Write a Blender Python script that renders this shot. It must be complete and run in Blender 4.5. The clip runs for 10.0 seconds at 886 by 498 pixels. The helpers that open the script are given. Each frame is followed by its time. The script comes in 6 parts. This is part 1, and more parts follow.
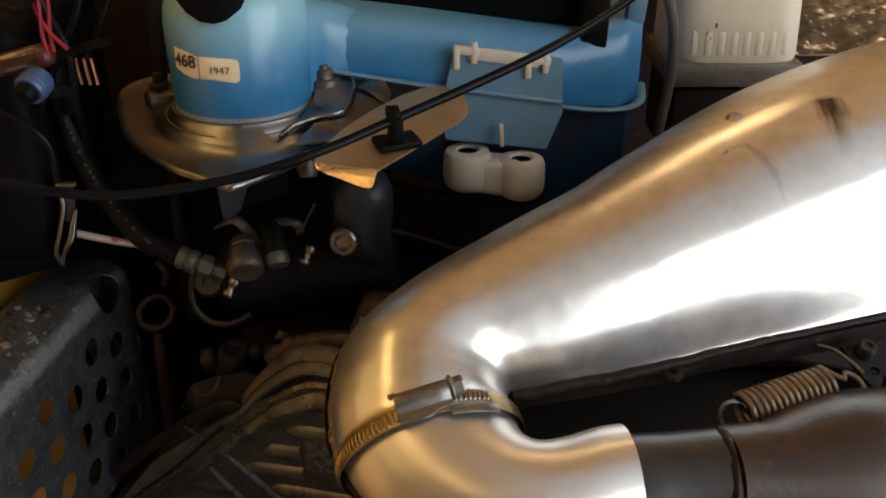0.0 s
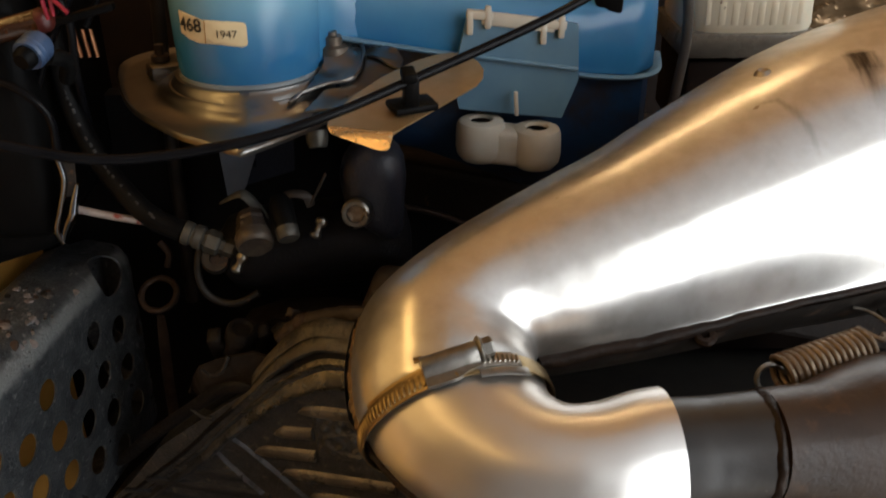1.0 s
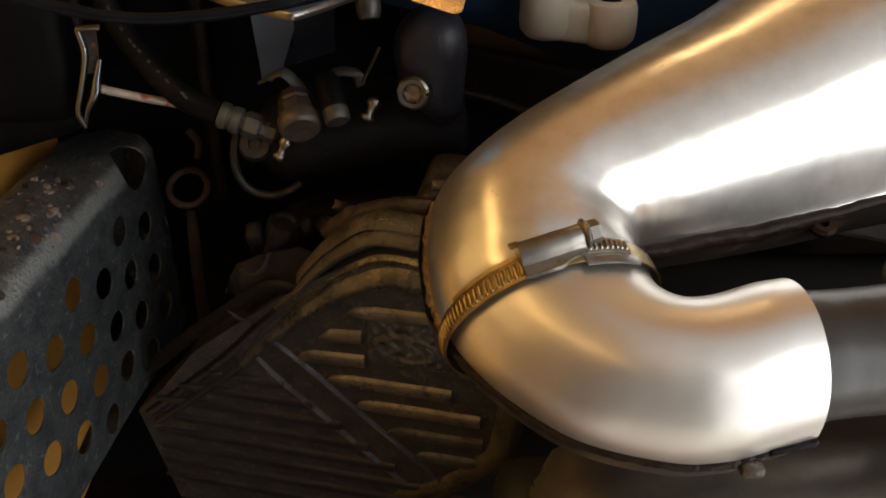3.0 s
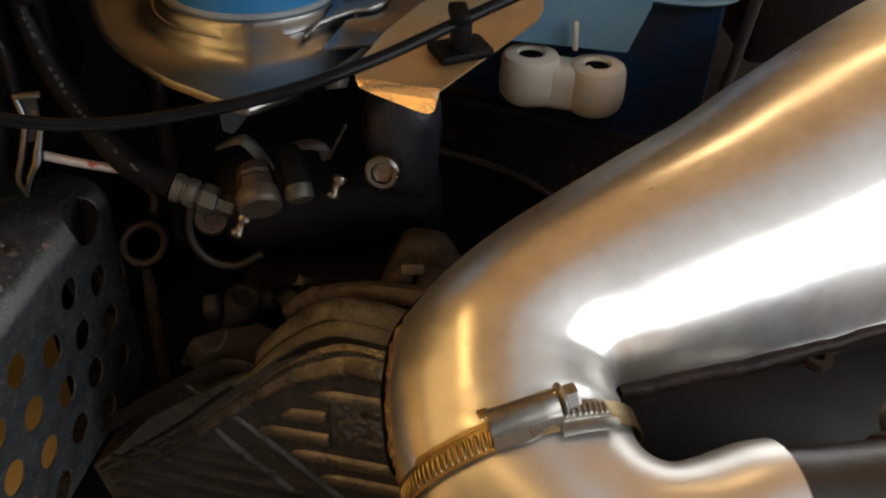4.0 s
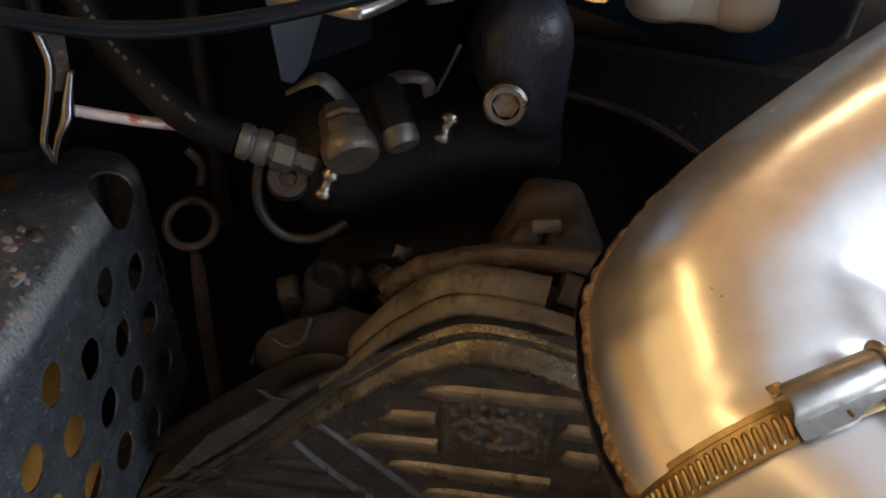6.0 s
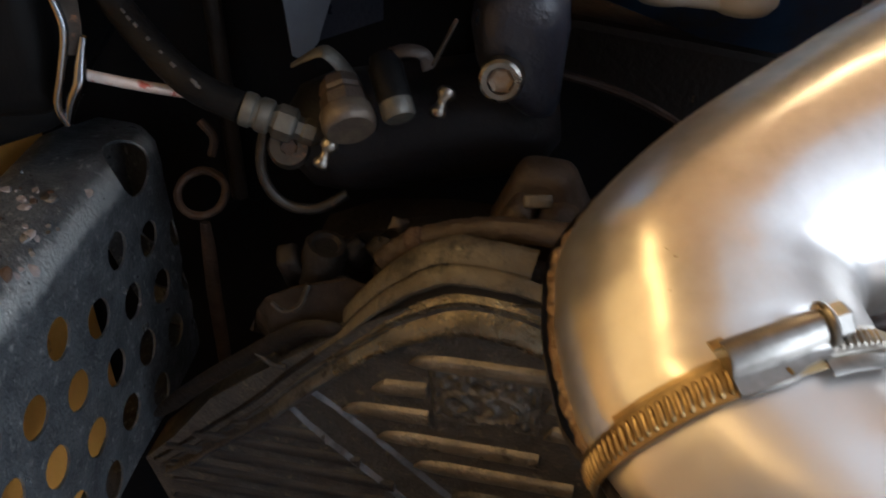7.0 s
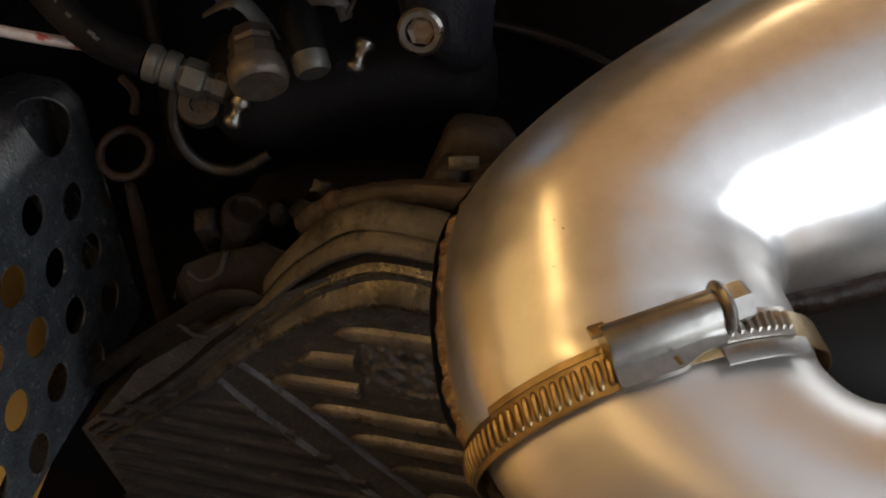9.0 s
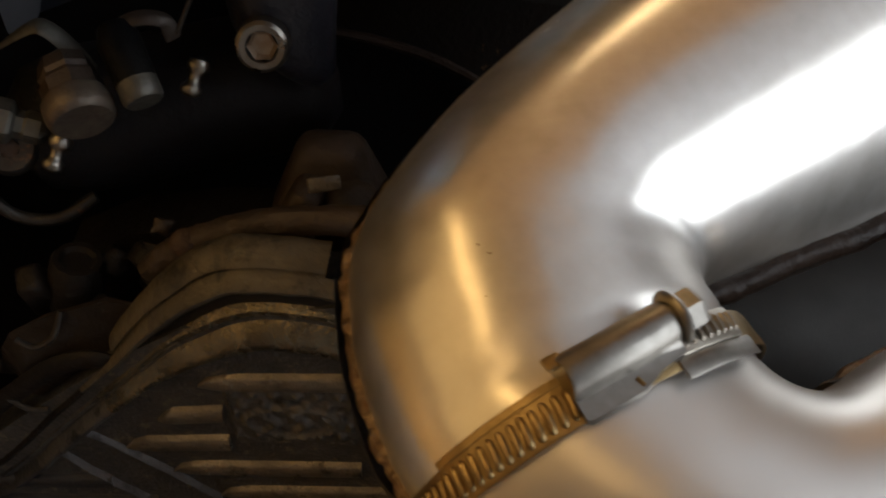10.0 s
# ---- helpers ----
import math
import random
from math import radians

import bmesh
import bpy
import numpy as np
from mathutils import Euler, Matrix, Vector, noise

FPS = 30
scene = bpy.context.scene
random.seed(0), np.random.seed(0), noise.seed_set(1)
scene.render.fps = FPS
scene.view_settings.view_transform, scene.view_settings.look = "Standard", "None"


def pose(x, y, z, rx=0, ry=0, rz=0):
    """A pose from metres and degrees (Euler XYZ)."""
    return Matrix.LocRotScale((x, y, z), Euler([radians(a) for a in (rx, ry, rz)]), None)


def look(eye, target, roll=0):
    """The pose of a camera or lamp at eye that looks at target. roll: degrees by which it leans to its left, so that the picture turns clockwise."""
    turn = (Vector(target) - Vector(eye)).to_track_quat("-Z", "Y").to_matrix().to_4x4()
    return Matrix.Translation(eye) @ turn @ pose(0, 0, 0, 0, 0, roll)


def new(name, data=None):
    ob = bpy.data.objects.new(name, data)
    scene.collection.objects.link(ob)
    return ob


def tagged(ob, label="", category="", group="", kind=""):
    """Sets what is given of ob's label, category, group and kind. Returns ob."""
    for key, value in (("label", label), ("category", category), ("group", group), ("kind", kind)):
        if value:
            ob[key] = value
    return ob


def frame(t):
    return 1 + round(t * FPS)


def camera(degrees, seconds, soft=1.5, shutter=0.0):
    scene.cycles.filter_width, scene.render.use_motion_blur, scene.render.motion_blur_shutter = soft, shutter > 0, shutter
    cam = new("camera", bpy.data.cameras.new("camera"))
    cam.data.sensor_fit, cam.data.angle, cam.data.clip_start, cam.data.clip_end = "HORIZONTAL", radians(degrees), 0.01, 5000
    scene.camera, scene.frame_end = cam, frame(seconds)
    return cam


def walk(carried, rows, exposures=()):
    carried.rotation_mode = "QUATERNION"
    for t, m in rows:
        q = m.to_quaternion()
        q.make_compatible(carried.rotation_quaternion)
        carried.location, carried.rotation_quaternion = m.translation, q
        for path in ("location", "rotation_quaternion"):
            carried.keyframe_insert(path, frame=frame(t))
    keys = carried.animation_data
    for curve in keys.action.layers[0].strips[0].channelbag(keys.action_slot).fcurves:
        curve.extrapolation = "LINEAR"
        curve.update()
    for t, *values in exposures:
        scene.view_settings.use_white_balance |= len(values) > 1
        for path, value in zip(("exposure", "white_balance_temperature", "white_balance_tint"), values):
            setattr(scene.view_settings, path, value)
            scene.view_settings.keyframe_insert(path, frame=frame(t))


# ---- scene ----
cam = camera(51.8, 10.0, soft=1.8, shutter=0.4)
ROWS = [
    (0.0, -0.0009, 0.0009, 1.1007, 61.93, -0.18, 0.01),
    (0.5, -0.0115, 0.0104, 1.0967, 62.72, -0.11, -0.73),
    (1.0, -0.0171, 0.0084, 1.0701, 62.36, 0.22, -0.83),
    (1.5, -0.0265, 0.0094, 1.0491, 61.25, 0.67, -0.63),
    (2.0, -0.0328, 0.0210, 1.0381, 60.04, 0.86, -0.73),
    (2.2, -0.0377, 0.0250, 1.0352, 59.41, 0.80, -0.79),
    (3.3, -0.0651, 0.0544, 1.0255, 56.06, -0.89, -1.17),
    (3.5, -0.0699, 0.0431, 1.0714, 55.15, -1.55, -1.63),
    (3.8, -0.0492, 0.0860, 1.0884, 54.36, -1.58, -1.09),
    (4.0, -0.0493, 0.1234, 1.0722, 53.90, -1.46, -1.17),
    (4.2, -0.0600, 0.1580, 1.0435, 53.48, -0.50, -1.40),
    (4.5, -0.1004, 0.1817, 0.9957, 53.04, 0.19, -4.20),
    (4.7, -0.1228, 0.1898, 0.9967, 52.60, -0.34, -7.09),
    (5.0, -0.1223, 0.2015, 1.0065, 52.30, 0.01, -6.77),
    (5.2, -0.1106, 0.2042, 0.9972, 52.77, 0.91, -5.37),
    (6.3, -0.1165, 0.1929, 0.9949, 54.15, 0.51, -3.07),
    (6.5, -0.1096, 0.1982, 0.9986, 54.16, 0.47, -1.96),
    (7.0, -0.0938, 0.1791, 0.9884, 54.29, 0.45, -0.54),
    (7.2, -0.0756, 0.1741, 0.9842, 54.37, 1.08, -0.34),
    (7.5, -0.0672, 0.1789, 0.9913, 54.14, 0.89, -0.49),
    (7.8, -0.0534, 0.1873, 1.0018, 54.00, 1.00, -0.18),
    (8.0, -0.0430, 0.1907, 1.0034, 53.94, 0.88, -0.05),
    (8.3, -0.0298, 0.1991, 0.9887, 53.70, 1.36, 1.33),
    (8.5, -0.0447, 0.2042, 0.9868, 52.87, 0.40, 0.86),
    (8.7, -0.0466, 0.2082, 0.9804, 52.46, 0.91, 1.42),
    (9.0, -0.0578, 0.2035, 0.9747, 51.57, 0.69, -0.31),
    (9.3, -0.0657, 0.2043, 0.9800, 50.69, 1.75, -3.44),
    (9.5, -0.0674, 0.2059, 0.9727, 50.19, 1.14, -7.84),
    (9.7, -0.0613, 0.2230, 0.9652, 50.33, 0.32, -11.76),
    (10.0, -0.0805, 0.2302, 0.9663, 51.65, -1.29, -14.06),
]
walk(cam, [(t, pose(x, y, z, rx, ry, rz)) for t, x, y, z, rx, ry, rz in ROWS],
     [(0.0, -0.48, 6500, 10), (2.0, -0.56, 6650, 10), (3.5, -0.34, 6850, 10), (4.0, -0.28, 6500, 10), (5.0, 0.12, 6050, 10), (6.5, 0.21, 5600, 10), (7.5, 0.22, 5750, 10), (8.0, 0.06, 5800, 10),
      (8.5, -0.24, 5950, 10), (9.5, -0.32, 6200, 10), (10.0, -0.70, 6350, 10)])

# ---- light: a lit window behind the viewer's shoulder, warm bulbs, an added warm fill, a dim garage ----
world = bpy.data.worlds.new("garage_air")
scene.world = world
world.use_nodes = True
world.node_tree.nodes["Background"].inputs[0].default_value = (0.9, 0.8, 0.65, 1)
world.node_tree.nodes["Background"].inputs[1].default_value = 0.008


def area_lamp(name, place, target, sx, sy, watts, colour):
    data = bpy.data.lights.new(name, "AREA")
    data.shape, data.size, data.size_y, data.energy, data.color = "RECTANGLE", sx, sy, watts, colour
    ob = new(name, data)
    ob.matrix_world = look(place, target)
    return ob


area_lamp("doorway_light", (1.97, -0.79, 1.05), (0.22, 0.56, 0.98), 2.25, 2.90, 108, (0.925, 0.965, 1.0))
area_lamp("tube_light", (-0.98, 0.55, 2.22), (0.0, 0.50, 0.8), 1.25, 0.20, 5.2, (1.0, 0.61, 0.21))
area_lamp("front_tube_light", (-1.02, -0.74, 2.60), (0.0, 0.40, 0.85), 1.2, 0.16, 3.6, (1.0, 0.61, 0.22))
# Unseen warm panel, added to spread gold over the elbow's left side.
area_lamp("warm_fill_light", (-1.35, 0.22, 1.66), (0.0, 0.42, 0.85), 1.3, 0.95, 3.6, (1.0, 0.60, 0.20))
area_lamp("bonnet_light", (0.150, 0.842, 1.335), (0.10, 0.44, 0.87), 0.22, 0.022, 0.34, (1.0, 0.68, 0.33))

sun = bpy.data.lights.new("sun", "SUN")
sun.energy, sun.angle, sun.color = 5.0, math.radians(0.5), (1.0, 0.97, 0.92)
new("sun", sun).matrix_world = look((3.0, -0.6, 2.60), (2.0, -0.85, 1.70))


# ---- materials ----
def surf(name, c1, c2, scale=25.0, rough=(0.4, 0.6), metal=0.0, bump=0.15, bscale=300.0, stain=None, coat=0.0,
         stretch=(1, 1, 1), each=0.0, sss=0.0, spec=0.5, bdist=0.002):
    """A worn surface: two colours in large blotches, fine grain, an optional third colour in patches (colour, scale, threshold, softness)."""
    m = bpy.data.materials.new(name)
    m.use_nodes = True
    nt = m.node_tree
    nd, ln = nt.nodes, nt.links
    b = nd["Principled BSDF"]
    co = nd.new("ShaderNodeTexCoord")
    mp = nd.new("ShaderNodeMapping")
    mp.inputs["Scale"].default_value = stretch
    ln.new(co.outputs["Object"], mp.inputs["Vector"])

    def noi(s, detail=4.0, r=0.6):
        t = nd.new("ShaderNodeTexNoise")
        t.inputs["Scale"].default_value, t.inputs["Detail"].default_value, t.inputs["Roughness"].default_value = s, detail, r
        ln.new(mp.outputs[0], t.inputs["Vector"])
        return t

    def ramp(src, lo, hi):
        r = nd.new("ShaderNodeMapRange")
        r.inputs[1].default_value, r.inputs[2].default_value = lo, hi
        ln.new(src, r.inputs[0])
        return r.outputs[0]

    def mix(f, a, c):
        x = nd.new("ShaderNodeMix")
        x.data_type = "RGBA"
        ln.new(f, x.inputs[0])
        for k, v in ((6, a), (7, c)):
            if isinstance(v, tuple):
                x.inputs[k].default_value = (*v, 1)
            else:
                ln.new(v, x.inputs[k])
        return x.outputs[2]

    big, fine = noi(scale), noi(bscale, 3.0)
    f = ramp(big.outputs[0], 0.32, 0.68)
    col = mix(f, c1, c2)
    rsrc = ramp(big.outputs[0], 0.3, 0.7)
    rr = nd.new("ShaderNodeMapRange")
    rr.inputs[3].default_value, rr.inputs[4].default_value = rough
    ln.new(rsrc, rr.inputs[0])
    rout = rr.outputs[0]
    if stain:
        c3, s3, th, so = stain
        sn = noi(s3, 6.0, 0.7)
        sf = ramp(sn.outputs[0], th, th + so)
        col = mix(sf, col, c3)
        if metal > 0.5:
            mm = nd.new("ShaderNodeMapRange")
            mm.inputs[3].default_value, mm.inputs[4].default_value = metal, metal * 0.25
            ln.new(sf, mm.inputs[0])
            ln.new(mm.outputs[0], b.inputs["Metallic"])
            ra = nd.new("ShaderNodeMath")
            ra.operation, ra.use_clamp = "MULTIPLY_ADD", True
            ra.inputs[1].default_value = 0.3
            ln.new(sf, ra.inputs[0])
            ln.new(rout, ra.inputs[2])
            rout = ra.outputs[0]
    if not (stain and metal > 0.5):
        b.inputs["Metallic"].default_value = metal
    if each:
        oi = nd.new("ShaderNodeObjectInfo")
        hv = nd.new("ShaderNodeHueSaturation")
        vv = nd.new("ShaderNodeMapRange")
        vv.inputs[3].default_value, vv.inputs[4].default_value = 1 - each, 1 + each
        ln.new(oi.outputs["Random"], vv.inputs[0])
        ln.new(vv.outputs[0], hv.inputs["Value"])
        ln.new(col, hv.inputs["Color"])
        col = hv.outputs[0]
    ln.new(col, b.inputs["Base Color"])
    ln.new(rout, b.inputs["Roughness"])
    b.inputs["Coat Weight"].default_value = coat
    b.inputs["Coat Roughness"].default_value = 0.15
    b.inputs["Specular IOR Level"].default_value = spec
    b.inputs["Subsurface Weight"].default_value = sss
    b.inputs["Subsurface Radius"].default_value = (0.006, 0.008, 0.01)
    if bump:
        bp = nd.new("ShaderNodeBump")
        bp.inputs["Strength"].default_value, bp.inputs["Distance"].default_value = bump, bdist
        ln.new(fine.outputs[0], bp.inputs["Height"])
        ln.new(bp.outputs[0], b.inputs["Normal"])
    return m


def polished_metal(name, dull=0.0):
    """Hand-polished aluminium: faint long waves from beating, fine brush marks, dull greasy patches, pits."""
    m = bpy.data.materials.new(name)
    m.use_nodes = True
    nd, ln = m.node_tree.nodes, m.node_tree.links
    b = nd["Principled BSDF"]
    co = nd.new("ShaderNodeTexCoord")

    def noi(s, detail=3.0, stretch=(1, 1, 1), rot=0.0):
        mp = nd.new("ShaderNodeMapping")
        mp.inputs["Scale"].default_value = stretch
        mp.inputs["Rotation"].default_value = (0, 0, rot)
        ln.new(co.outputs["Object"], mp.inputs[0])
        t = nd.new("ShaderNodeTexNoise")
        t.inputs["Scale"].default_value, t.inputs["Detail"].default_value = s, detail
        ln.new(mp.outputs[0], t.inputs["Vector"])
        return t.outputs[0]

    def rng(src, a, c, lo, hi):
        r = nd.new("ShaderNodeMapRange")
        for k, v in enumerate((a, c, lo, hi)):
            r.inputs[k + 1].default_value = v
        ln.new(src, r.inputs[0])
        return r.outputs[0]

    mottle = noi(75, 5.0)
    patches, brush, waves, pits = noi(14, 2.5), noi(120, 3.0, (1, 6, 6), -0.5), noi(30, 2.0), noi(420, 2.0)
    rough = nd.new("ShaderNodeMath")
    rough.operation = "ADD"
    ln.new(rng(patches, 0.35, 0.7, 0.20 + dull, 0.27 + dull), rough.inputs[0])
    ln.new(rng(brush, 0.3, 0.7, 0.0, 0.012), rough.inputs[1])
    ln.new(rough.outputs[0], b.inputs["Roughness"])
    mx = nd.new("ShaderNodeMix")
    mx.data_type = "RGBA"
    mx.inputs[6].default_value, mx.inputs[7].default_value = (0.78, 0.76, 0.73, 1), (0.60, 0.57, 0.53, 1)
    ln.new(rng(patches, 0.4, 0.75, 0, 1), mx.inputs[0])
    mp2 = nd.new("ShaderNodeMix")
    mp2.data_type = "RGBA"
    mp2.inputs[7].default_value = (0.10, 0.08, 0.06, 1)
    ln.new(rng(pits, 0.80, 0.84, 0, 0.5), mp2.inputs[0])
    ln.new(mx.outputs[2], mp2.inputs[6])

    def math_node(op, x, y):
        q = nd.new("ShaderNodeMath")
        q.operation = op
        for k, v in enumerate((x, y)):
            if isinstance(v, float):
                q.inputs[k].default_value = v
            else:
                ln.new(v, q.inputs[k])
        return q.outputs[0]

    def smear(a, c, w0, w1, lead, dark, fade):
        """A wiped grease streak from a to c: as wide as w0 then w1, thinning out along its length."""
        way_ = Vector(c) - Vector(a)
        sub = nd.new("ShaderNodeVectorMath")
        sub.operation = "SUBTRACT"
        ln.new(co.outputs["Object"], sub.inputs[0])
        sub.inputs[1].default_value = a
        dot = nd.new("ShaderNodeVectorMath")
        dot.operation = "DOT_PRODUCT"
        ln.new(sub.outputs[0], dot.inputs[0])
        dot.inputs[1].default_value = way_ / way_.length_squared
        t = dot.outputs["Value"]
        foot = nd.new("ShaderNodeVectorMath")
        foot.operation = "SCALE"
        foot.inputs[0].default_value = way_
        ln.new(t, foot.inputs["Scale"])
        off = nd.new("ShaderNodeVectorMath")
        off.operation = "DISTANCE"
        ln.new(sub.outputs[0], off.inputs[0])
        ln.new(foot.outputs[0], off.inputs[1])
        ratio = math_node("DIVIDE", off.outputs["Value"], rng(t, 0.0, 1.0, w0, w1))
        ragged = math_node("ADD", ratio, rng(streaks, 0.3, 0.7, -0.25, 0.25))
        k = math_node("MULTIPLY", rng(ragged, 1.05, 0.15, 0.0, dark), rng(t, -lead, 0.0, 0.0, 1.0))
        return math_node("MULTIPLY", k, rng(t, fade, 1.0, 1.0, 0.0))

    streaks = noi(420, 3.0, (1.0, 0.12, 0.12))
    marks = smear((0.2198, 0.5011, 0.9302), (0.2210, 0.4640, 0.9090), 0.0098, 0.0046, 0.14, 0.95, 0.3)
    for row in (((0.2196, 0.5030, 0.9310), (0.2202, 0.4870, 0.9230), 0.0112, 0.0088, 0.05, 0.95, 0.75),
                ((0.160, 0.4785, 0.9100), (0.1700, 0.4785, 0.9123), 0.0016, 0.0022, 0.3, 0.22, 0.9),
                ((0.1690, 0.4785, 0.9122), (0.1765, 0.4690, 0.9088), 0.0026, 0.0030, 0.1, 0.30, 0.9),
                ((0.1757, 0.4694, 0.9091), (0.1815, 0.4590, 0.9030), 0.0030, 0.0030, 0.1, 0.30, 0.9),
                ((0.1808, 0.4598, 0.9034), (0.1850, 0.4450, 0.8905), 0.0030, 0.0024, 0.1, 0.28, 0.3)):
        marks = math_node("MAXIMUM", marks, smear(*row))
    greased = nd.new("ShaderNodeMix")
    greased.data_type = "RGBA"
    greased.inputs[7].default_value = (0.060, 0.048, 0.040, 1)
    ln.new(marks, greased.inputs[0])
    ln.new(mp2.outputs[2], greased.inputs[6])
    mp2 = greased
    ln.new(mp2.outputs[2], b.inputs["Base Color"])
    b.inputs["Metallic"].default_value = 1.0
    b1 = nd.new("ShaderNodeBump")
    b1.inputs["Strength"].default_value, b1.inputs["Distance"].default_value = 0.08, 0.005
    ln.new(waves, b1.inputs["Height"])
    b0 = b1
    b1 = nd.new("ShaderNodeBump")
    b1.inputs["Strength"].default_value, b1.inputs["Distance"].default_value = 0.045, 0.0014
    ln.new(rng(noi(95, 2.0), 0.35, 0.75, 0.0, 1.0), b1.inputs["Height"])
    ln.new(b0.outputs[0], b1.inputs["Normal"])
    ln.new(b1.outputs[0], b.inputs["Normal"])
    # a thin rubbed film spreads part of the light wide
    film_coat = nd.new("ShaderNodeBsdfPrincipled")
    film_coat.inputs["Metallic"].default_value, film_coat.inputs["Roughness"].default_value = 1.0, 0.50
    ln.new(mp2.outputs[2], film_coat.inputs["Base Color"])
    ln.new(b1.outputs[0], film_coat.inputs["Normal"])
    both = nd.new("ShaderNodeMixShader")
    fac = nd.new("ShaderNodeMath")
    fac.operation = "ADD"
    ln.new(rng(patches, 0.3, 0.7, 0.30, 0.40), fac.inputs[0])
    ln.new(rng(mottle, 0.35, 0.65, 0.0, 0.10), fac.inputs[1])
    ln.new(fac.outputs[0], both.inputs[0])
    ln.new(b.outputs[0], both.inputs[1])
    ln.new(film_coat.outputs[0], both.inputs[2])
    ln.new(both.outputs[0], nd["Material Output"].inputs["Surface"])
    return m


M_ALU = polished_metal("polished_aluminium")
M_SATIN = polished_metal("satin_aluminium", 0.08)
M_BEAD = surf("weld_bead_rust", (0.27, 0.195, 0.12), (0.13, 0.085, 0.05), 160, (0.25, 0.45), 0.7, 0.6, 500, ((0.12, 0.05, 0.02), 110, 0.55, 0.12))
M_SEAL = surf("brown_sealant", (0.013, 0.0085, 0.0065), (0.026, 0.016, 0.011), 80, (0.30, 0.5), 0.0, 0.4, 250, spec=0.14)
M_BAND = surf("zinc_band", (0.40, 0.37, 0.32), (0.26, 0.23, 0.19), 90, (0.28, 0.42), 1.0, 0.1, 500)
M_HOUSING = surf("dull_pressed_steel", (0.30, 0.285, 0.26), (0.18, 0.168, 0.15), 90, (0.28, 0.42), 1.0, 0.03, 300)
M_GOLD = surf("yellow_passivated_steel", (0.37, 0.27, 0.13), (0.22, 0.155, 0.075), 90, (0.28, 0.42), 1.0, 0.12, 500)
M_COVER = surf("grimy_cast_alloy", (0.150, 0.128, 0.086), (0.078, 0.066, 0.046), 28, (0.42, 0.62), 0.3, 0.6, 420, ((0.020, 0.018, 0.016), 60, 0.50, 0.16), coat=0.2)
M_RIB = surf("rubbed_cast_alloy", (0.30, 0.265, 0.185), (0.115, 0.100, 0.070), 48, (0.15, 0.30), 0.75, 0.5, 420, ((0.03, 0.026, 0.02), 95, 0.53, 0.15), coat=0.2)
M_GROOVE = surf("oily_speckled_casting", (0.070, 0.068, 0.064), (0.036, 0.036, 0.037), 60, (0.42, 0.62), 0.1, 0.9, 380, ((0.16, 0.14, 0.10), 150, 0.57, 0.1), coat=0.25)
M_GRIME = surf("oily_brown_casting", (0.066, 0.047, 0.032), (0.028, 0.020, 0.015), 40, (0.4, 0.65), 0.1, 0.5, 260)
M_GUARD = surf("galvanised_grey_guard", (0.116, 0.125, 0.132), (0.045, 0.051, 0.057), 60, (0.26, 0.46), 0.5, 0.6, 420, ((0.28, 0.285, 0.28), 190, 0.575, 0.09), spec=0.6)
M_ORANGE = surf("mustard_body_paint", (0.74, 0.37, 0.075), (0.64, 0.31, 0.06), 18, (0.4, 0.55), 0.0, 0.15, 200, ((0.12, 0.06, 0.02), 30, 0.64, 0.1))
# Tan of the added bonnet, set for the gold it reflects.
M_FELT = surf("tan_bonnet_lining", (0.42, 0.215, 0.065), (0.34, 0.165, 0.048), 8, (0.7, 0.9), 0.0, 0.3, 120)
# Base far darker than the upper shells; brown stain only in patches.
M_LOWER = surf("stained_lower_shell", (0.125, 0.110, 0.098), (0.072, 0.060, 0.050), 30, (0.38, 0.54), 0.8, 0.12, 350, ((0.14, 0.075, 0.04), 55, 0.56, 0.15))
M_BLACK = surf("black_plastic", (0.003, 0.003, 0.0034), (0.005, 0.005, 0.005), 30, (0.4, 0.55), 0.0, 0.15, 500, spec=0.07)
M_GLOSSY = surf("glossy_black_sheath", (0.004, 0.004, 0.005), (0.007, 0.007, 0.008), 60, (0.16, 0.28), 0.0, 0.05, 300, spec=0.10)
M_DARKBAY = surf("near_black_bay", (0.005, 0.005, 0.006), (0.009, 0.009, 0.010), 14, (0.5, 0.75), 0.0, 0.3, 150, spec=0.15)
M_BAY = surf("dark_bay_paint", (0.010, 0.007, 0.006), (0.022, 0.012, 0.008), 14, (0.5, 0.75), 0.0, 0.3, 150, ((0.07, 0.03, 0.015), 26, 0.64, 0.1), spec=0.2)
M_SHELF = surf("rust_flecked_panel", (0.012, 0.009, 0.0075), (0.022, 0.014, 0.010), 22, (0.5, 0.75), 0.0, 0.5, 140, ((0.20, 0.105, 0.055), 42, 0.63, 0.05))
M_WEB = surf("smooth_dark_casting", (0.027, 0.026, 0.0245), (0.017, 0.016, 0.015), 12, (0.5, 0.7), 0.2, 0.1, 200, spec=0.3)
# Rib tones step from golden to dark as the light falls off leftwards.
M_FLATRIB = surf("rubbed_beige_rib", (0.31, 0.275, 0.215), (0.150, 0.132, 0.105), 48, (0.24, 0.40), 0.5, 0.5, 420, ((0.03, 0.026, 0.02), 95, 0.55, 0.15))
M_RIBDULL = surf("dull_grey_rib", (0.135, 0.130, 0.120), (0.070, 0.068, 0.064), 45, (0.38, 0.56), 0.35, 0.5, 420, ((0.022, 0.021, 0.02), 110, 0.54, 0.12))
M_STRAP = surf("cool_pale_grey", (0.115, 0.119, 0.127), (0.060, 0.061, 0.066), 70, (0.28, 0.46), 0.4, 0.4, 420, ((0.03, 0.03, 0.032), 100, 0.53, 0.12))
